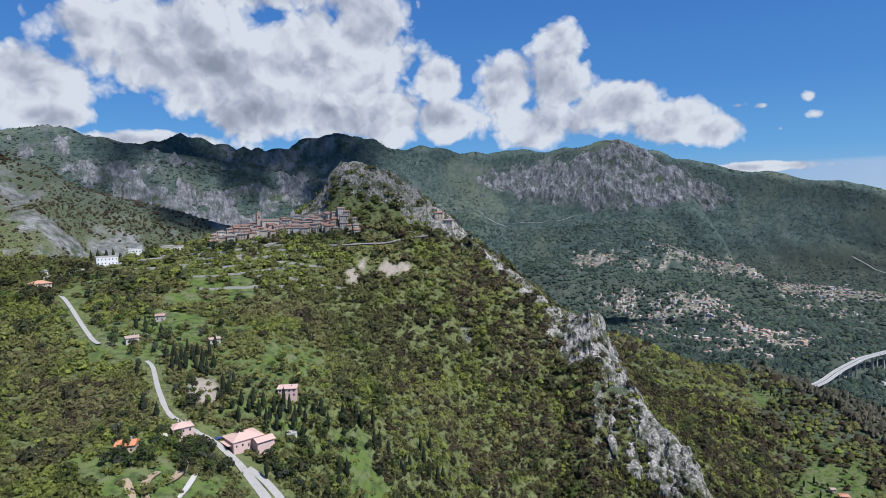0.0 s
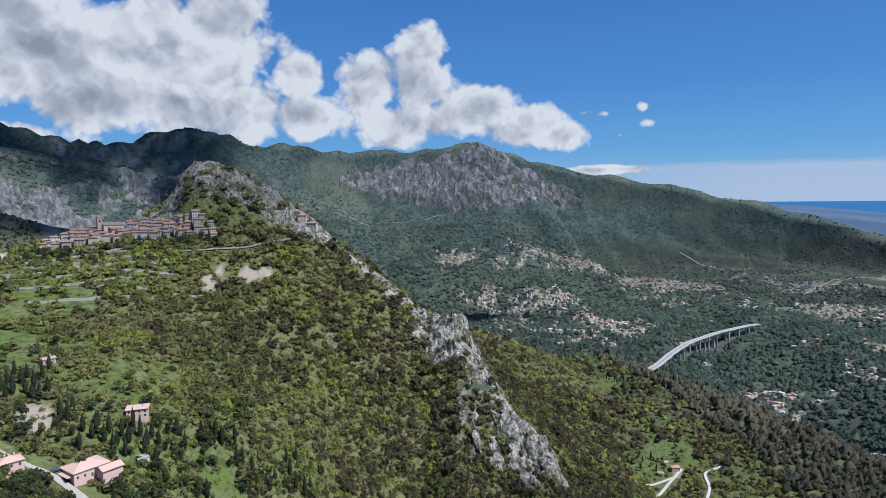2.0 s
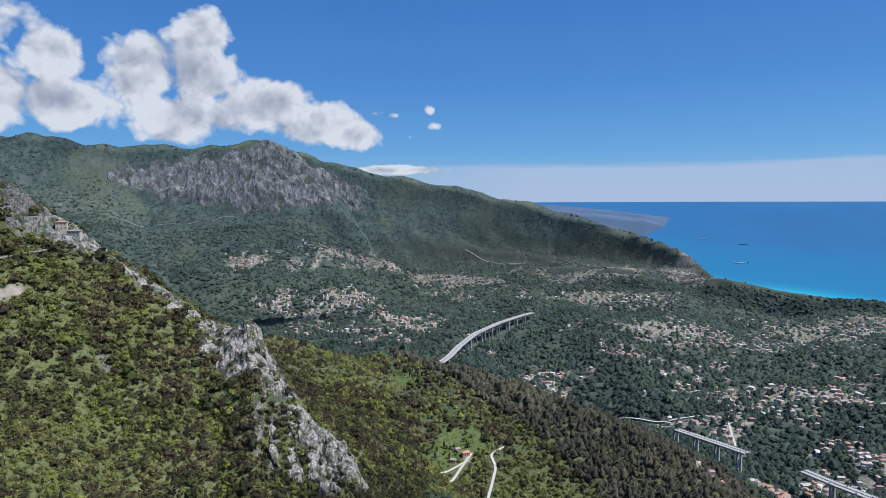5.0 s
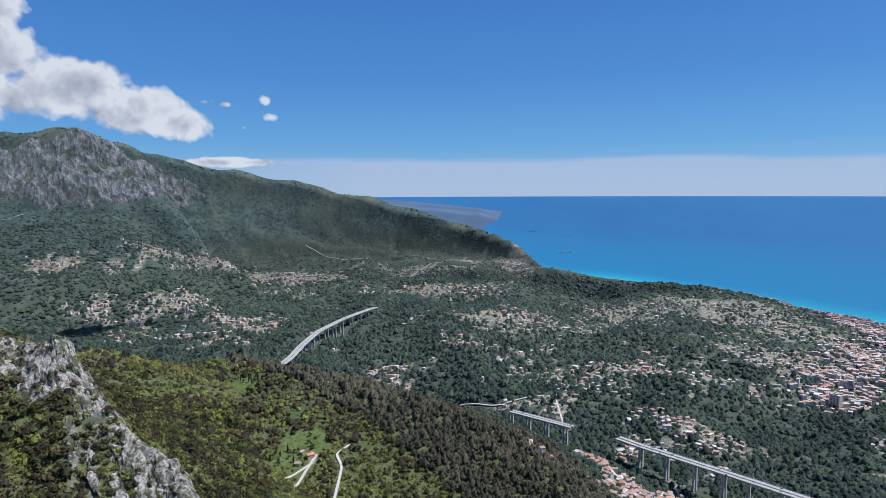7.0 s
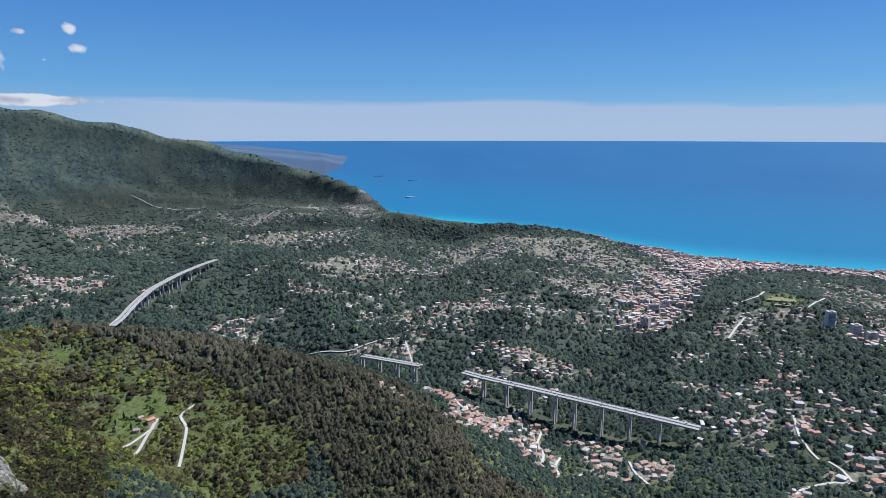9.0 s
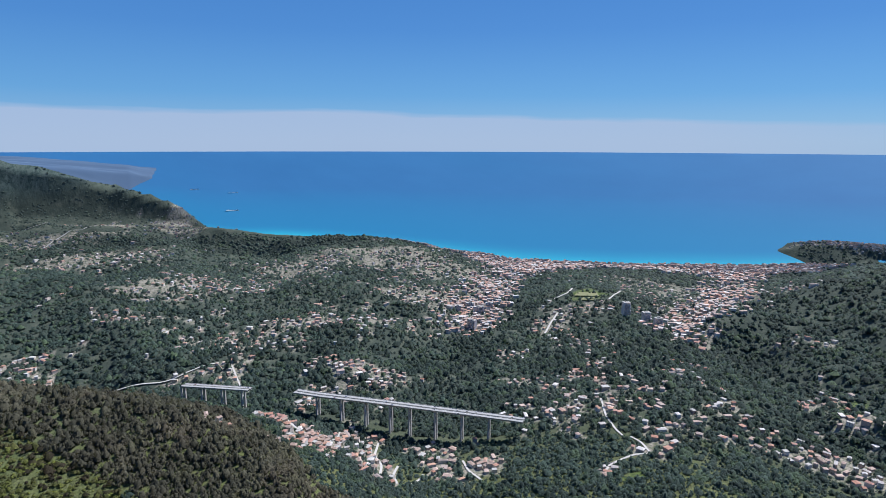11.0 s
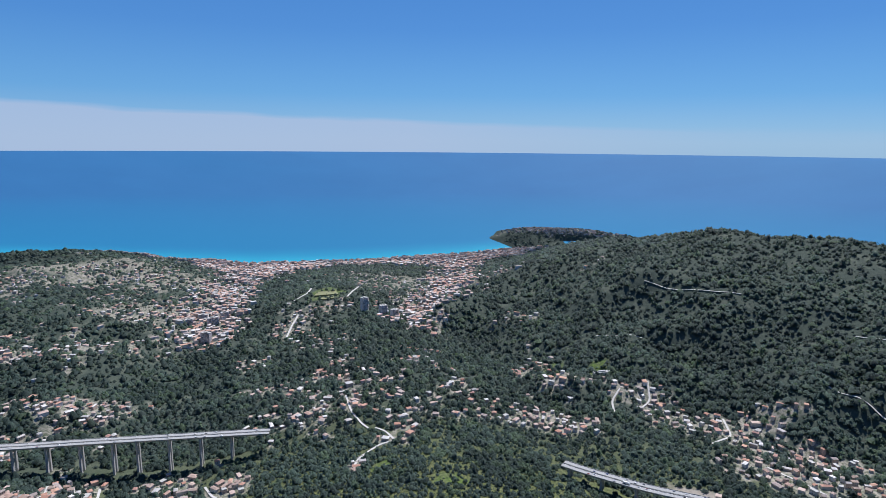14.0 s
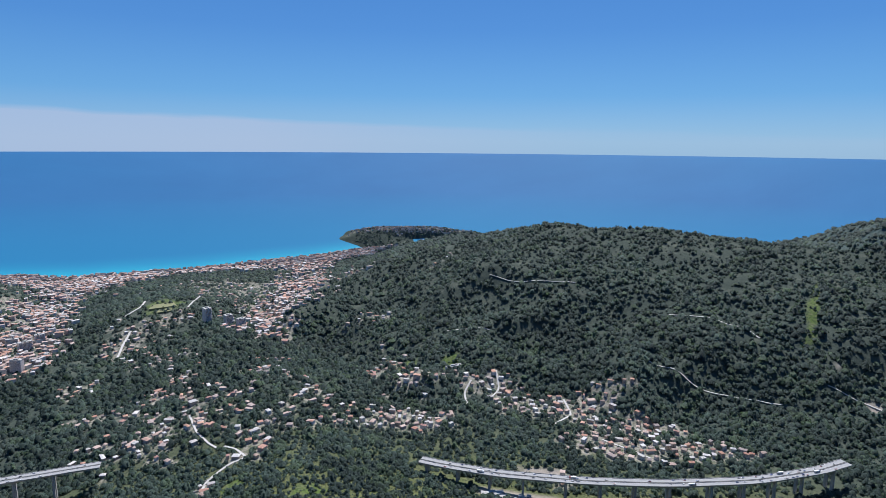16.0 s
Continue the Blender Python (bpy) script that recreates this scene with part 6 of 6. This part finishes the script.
for az, r, wide, out, count in TREE_ZONES:
    a = math.radians(az)
    for _ in range(count):
        u, v = rng.normal(0, 0.6, 2) * (wide, out)
        x, y = r * math.sin(a) + u * math.cos(a) + v * math.sin(a), r * math.cos(a) - u * math.sin(a) + v * math.cos(a)
        if on_road(np.array([x]), np.array([y]))[0]:
            continue
        m = pose(x, y, float(ground_z(np.array([x]), np.array([y]))[0]) - .2, 0, 0, rng.uniform(0, 360)) @ Matrix.Diagonal((*([rng.uniform(.8, 1.25)] * 2), rng.uniform(.75, 1.2), 1))
        if len(types) < 6:
            i = len(types)
            types.append(tree(pose(x, y, m.translation.z), rng.uniform(6, 8.5), rng.uniform(3.0, 4.2), LEAVES[i % 4], ("green leafy tree beside the road", "dark oak among the houses",
                              "olive-green tree on the terraces", "fresh light green tree in leaf", "broad green tree near the village", "dark leafy tree by the meadow")[i], rng))
        else:
            o = copy_thing(types[int(rng.integers(0, 6))], m)
            o.matrix_basis = m


# -- terraces, fields and yards of the valley
for k, r in enumerate((1478, 1496, 1514, 1532, 1550)):
    stone_wall([(97.9 + 0.2 * k, r + 6), (99.3, r - 6), (100.8 - 0.2 * k, r + 5)], 3.4, "pale stone terrace wall round the wooded knoll")
for k, r in enumerate((1010, 1024, 1038)):
    stone_wall([(93.4, r + 3), (94.2, r - 2), (95.0, r + 4)], 2.2, "low stone terrace wall above the vineyard")
strip("sports_field", [(90.2, 2470), (91.2, 2462), (92.2, 2470)], 62, TURF, "worn tan-green sports field on the wooded hill", "sports field", 2.0, "structure", 4.0, 8.0)
strip("grass_pitch", [(90.7, 2405), (91.9, 2400)], 40, TURF, "pale grass pitch beside the sports field", "sports field", 2.0, "structure", 4.0, 8.0)


def shed(m, w, d, h, label):
    """A low workshop: walls, a shallow metal roof and a wide door."""
    ob = tagged(new("workshop"), label, "workshop", "workshops in the gravel yard")
    ob.matrix_basis = m
    part("wall", boxed((-w / 2, w / 2, -d / 2, d / 2, -3, h)), WHITE, ob)
    top = part("roof", roof_body(w, d, 0.9, "gable", 0.3), CONCRETE, ob)
    top.location.z = h
    part("door", boxed((-1.6, 1.6, -d / 2 - .06, -d / 2 + .05, 0, h * .8)), GLASS, ob)
    return ob


rng = np.random.default_rng(45)
yard_shed = shed(facing(123.0, 985, 20), 14, 8, 4.0, "low pale workshop in a gravel yard below the viaduct")
for az in np.arange(121.6, 129.4, 0.62):
    copy_thing(yard_shed, facing(float(az), float(rng.uniform(955, 990)), float(rng.uniform(-40, 40))) @ Matrix.Diagonal((rng.uniform(.5, 1.1), rng.uniform(.6, 1.2), rng.uniform(.7, 1.1), 1)))


# -- boats under way
def boat(az, r, label):
    """A motor boat with its white wake, far out on the water."""
    x, y = polar(az, r)
    at = squeeze(np.array([x, y, -r * r / 14.8e6]))
    size = float(np.hypot(*at[:2])) / r
    ob = tagged(new("motor_boat"), label, "boat", "boats on the sea")
    ob.matrix_basis = pose(*[float(q) for q in at], 0, 0, -az) @ Matrix.Diagonal((size, size, size, 1))
    part("hull", ring_body([[(-14, -4, -2), (10, -4, -2), (16, 0, -2), (10, 4, -2), (-14, 4, -2)], [(-15, -5, 4), (11, -5, 4), (19, 0, 5), (11, 5, 4), (-15, 5, 4)]]), WHITE, ob)
    part("cabin", boxed((-8, 4, -3, 3, 4, 8)), GLASS, ob)
    part("wake", ring_body([[(-15, -4, 1.2), (-15, 4, 1.2), (-15, 4, 2.2), (-15, -4, 2.2)], [(-120, -16, 1.2), (-120, 16, 1.2), (-120, 16, 2.2), (-120, -16, 2.2)]]), PAINT, ob, "white foaming wake")
    return ob


boat(58.6, 9400, "small white motor boat with a long wake")
boat(55.4, 10300, "white motor boat far out with a wake")
boat(58.6, 6900, "small white motor boat near the headland")

# -- unseen clouds above the view, added so that their shadows fall on the land
def cloud_material():
    """White vapour, thin at its rim."""
    k = Mat("cloud_white", 1.0, specular=0.0)
    k.colour((0.85, 0.85, 0.85))
    thin_out = k.math("MULTIPLY", k.attr("thick"), k.ramp(k.noise(160.0, 5, 0.6), (0.30, 0.35), (0.62, 1.0)))
    k.put(k.b.inputs["Alpha"], k.math("MULTIPLY", thin_out, 1.0))
    return k.m


CLOUD = cloud_material()


def cloud(x, y, z, wide, deep, turn, seed, label, dense=1.0):
    """One broad heap of cloud: a flat base, a billowed top and a ragged outline."""
    n = 56
    u, v = np.meshgrid(np.linspace(-1.3, 1.3, n), np.linspace(-1.3, 1.3, n), indexing="ij")
    px, py = u * wide, v * deep
    body = 1.0 - np.hypot(u, v) + 0.85 * fbm(px + 977 * seed, py, 0.55 * min(wide, deep), 5, seed)
    up = np.clip(body, 0, 1)
    top = z + up * 0.35 * min(wide, deep) * (1 + 0.5 * fbm(px, py, 0.3 * min(wide, deep), 4, seed + 5))
    c, s = math.cos(turn), math.sin(turn)
    keep = (body[:-1, :-1] > 0).ravel()
    verts = np.concatenate([np.stack([x + c * px - s * py, y + s * px + c * py, q], -1).reshape(-1, 3) for q in (top + 1, np.full_like(px, z))])
    f = grid_faces(n, n)[keep]
    me = mesh_from("cloud", verts, np.concatenate([f, f[:, ::-1] + n * n]), CLOUD)
    add_attr(me, "thick", np.tile(dense * np.clip(body / 0.55, 0, 1).ravel(), 2))
    return tagged(new("cloud", me), label, "cloud", "clouds")


def shade_of(x, y, z, high):
    """Where a cloud at that height stands whose shadow falls on (x, y, z)."""
    a, k = radians(SUN_AZ), (high - z) / math.tan(radians(SUN_EL))
    return x + k * math.sin(a), y + k * math.cos(a), high


for i, (az, r, z, wide, deep, dense) in enumerate(((-17, 4000, 950, 1300, 640, 1), (-32, 4250, 1150, 380, 150, 1), (1, 4600, 1000, 800, 300, 1), (-20.0, 1330, 640, 190, 95, 1), (-11.0, 790, 680, 190, 105, 0.26), (17.5, 2850, 180, 250, 60, 0.9), (24, 5350, 850, 520, 170, 0.7), (-9, 5000, 1050, 900, 300, 1))):
    px, py = polar(az, r)
    cloud(*shade_of(float(px), float(py), z, 2750), wide, deep, radians(-az), 70 + i, "broad white cloud with a ragged edge and a flat grey base", dense)
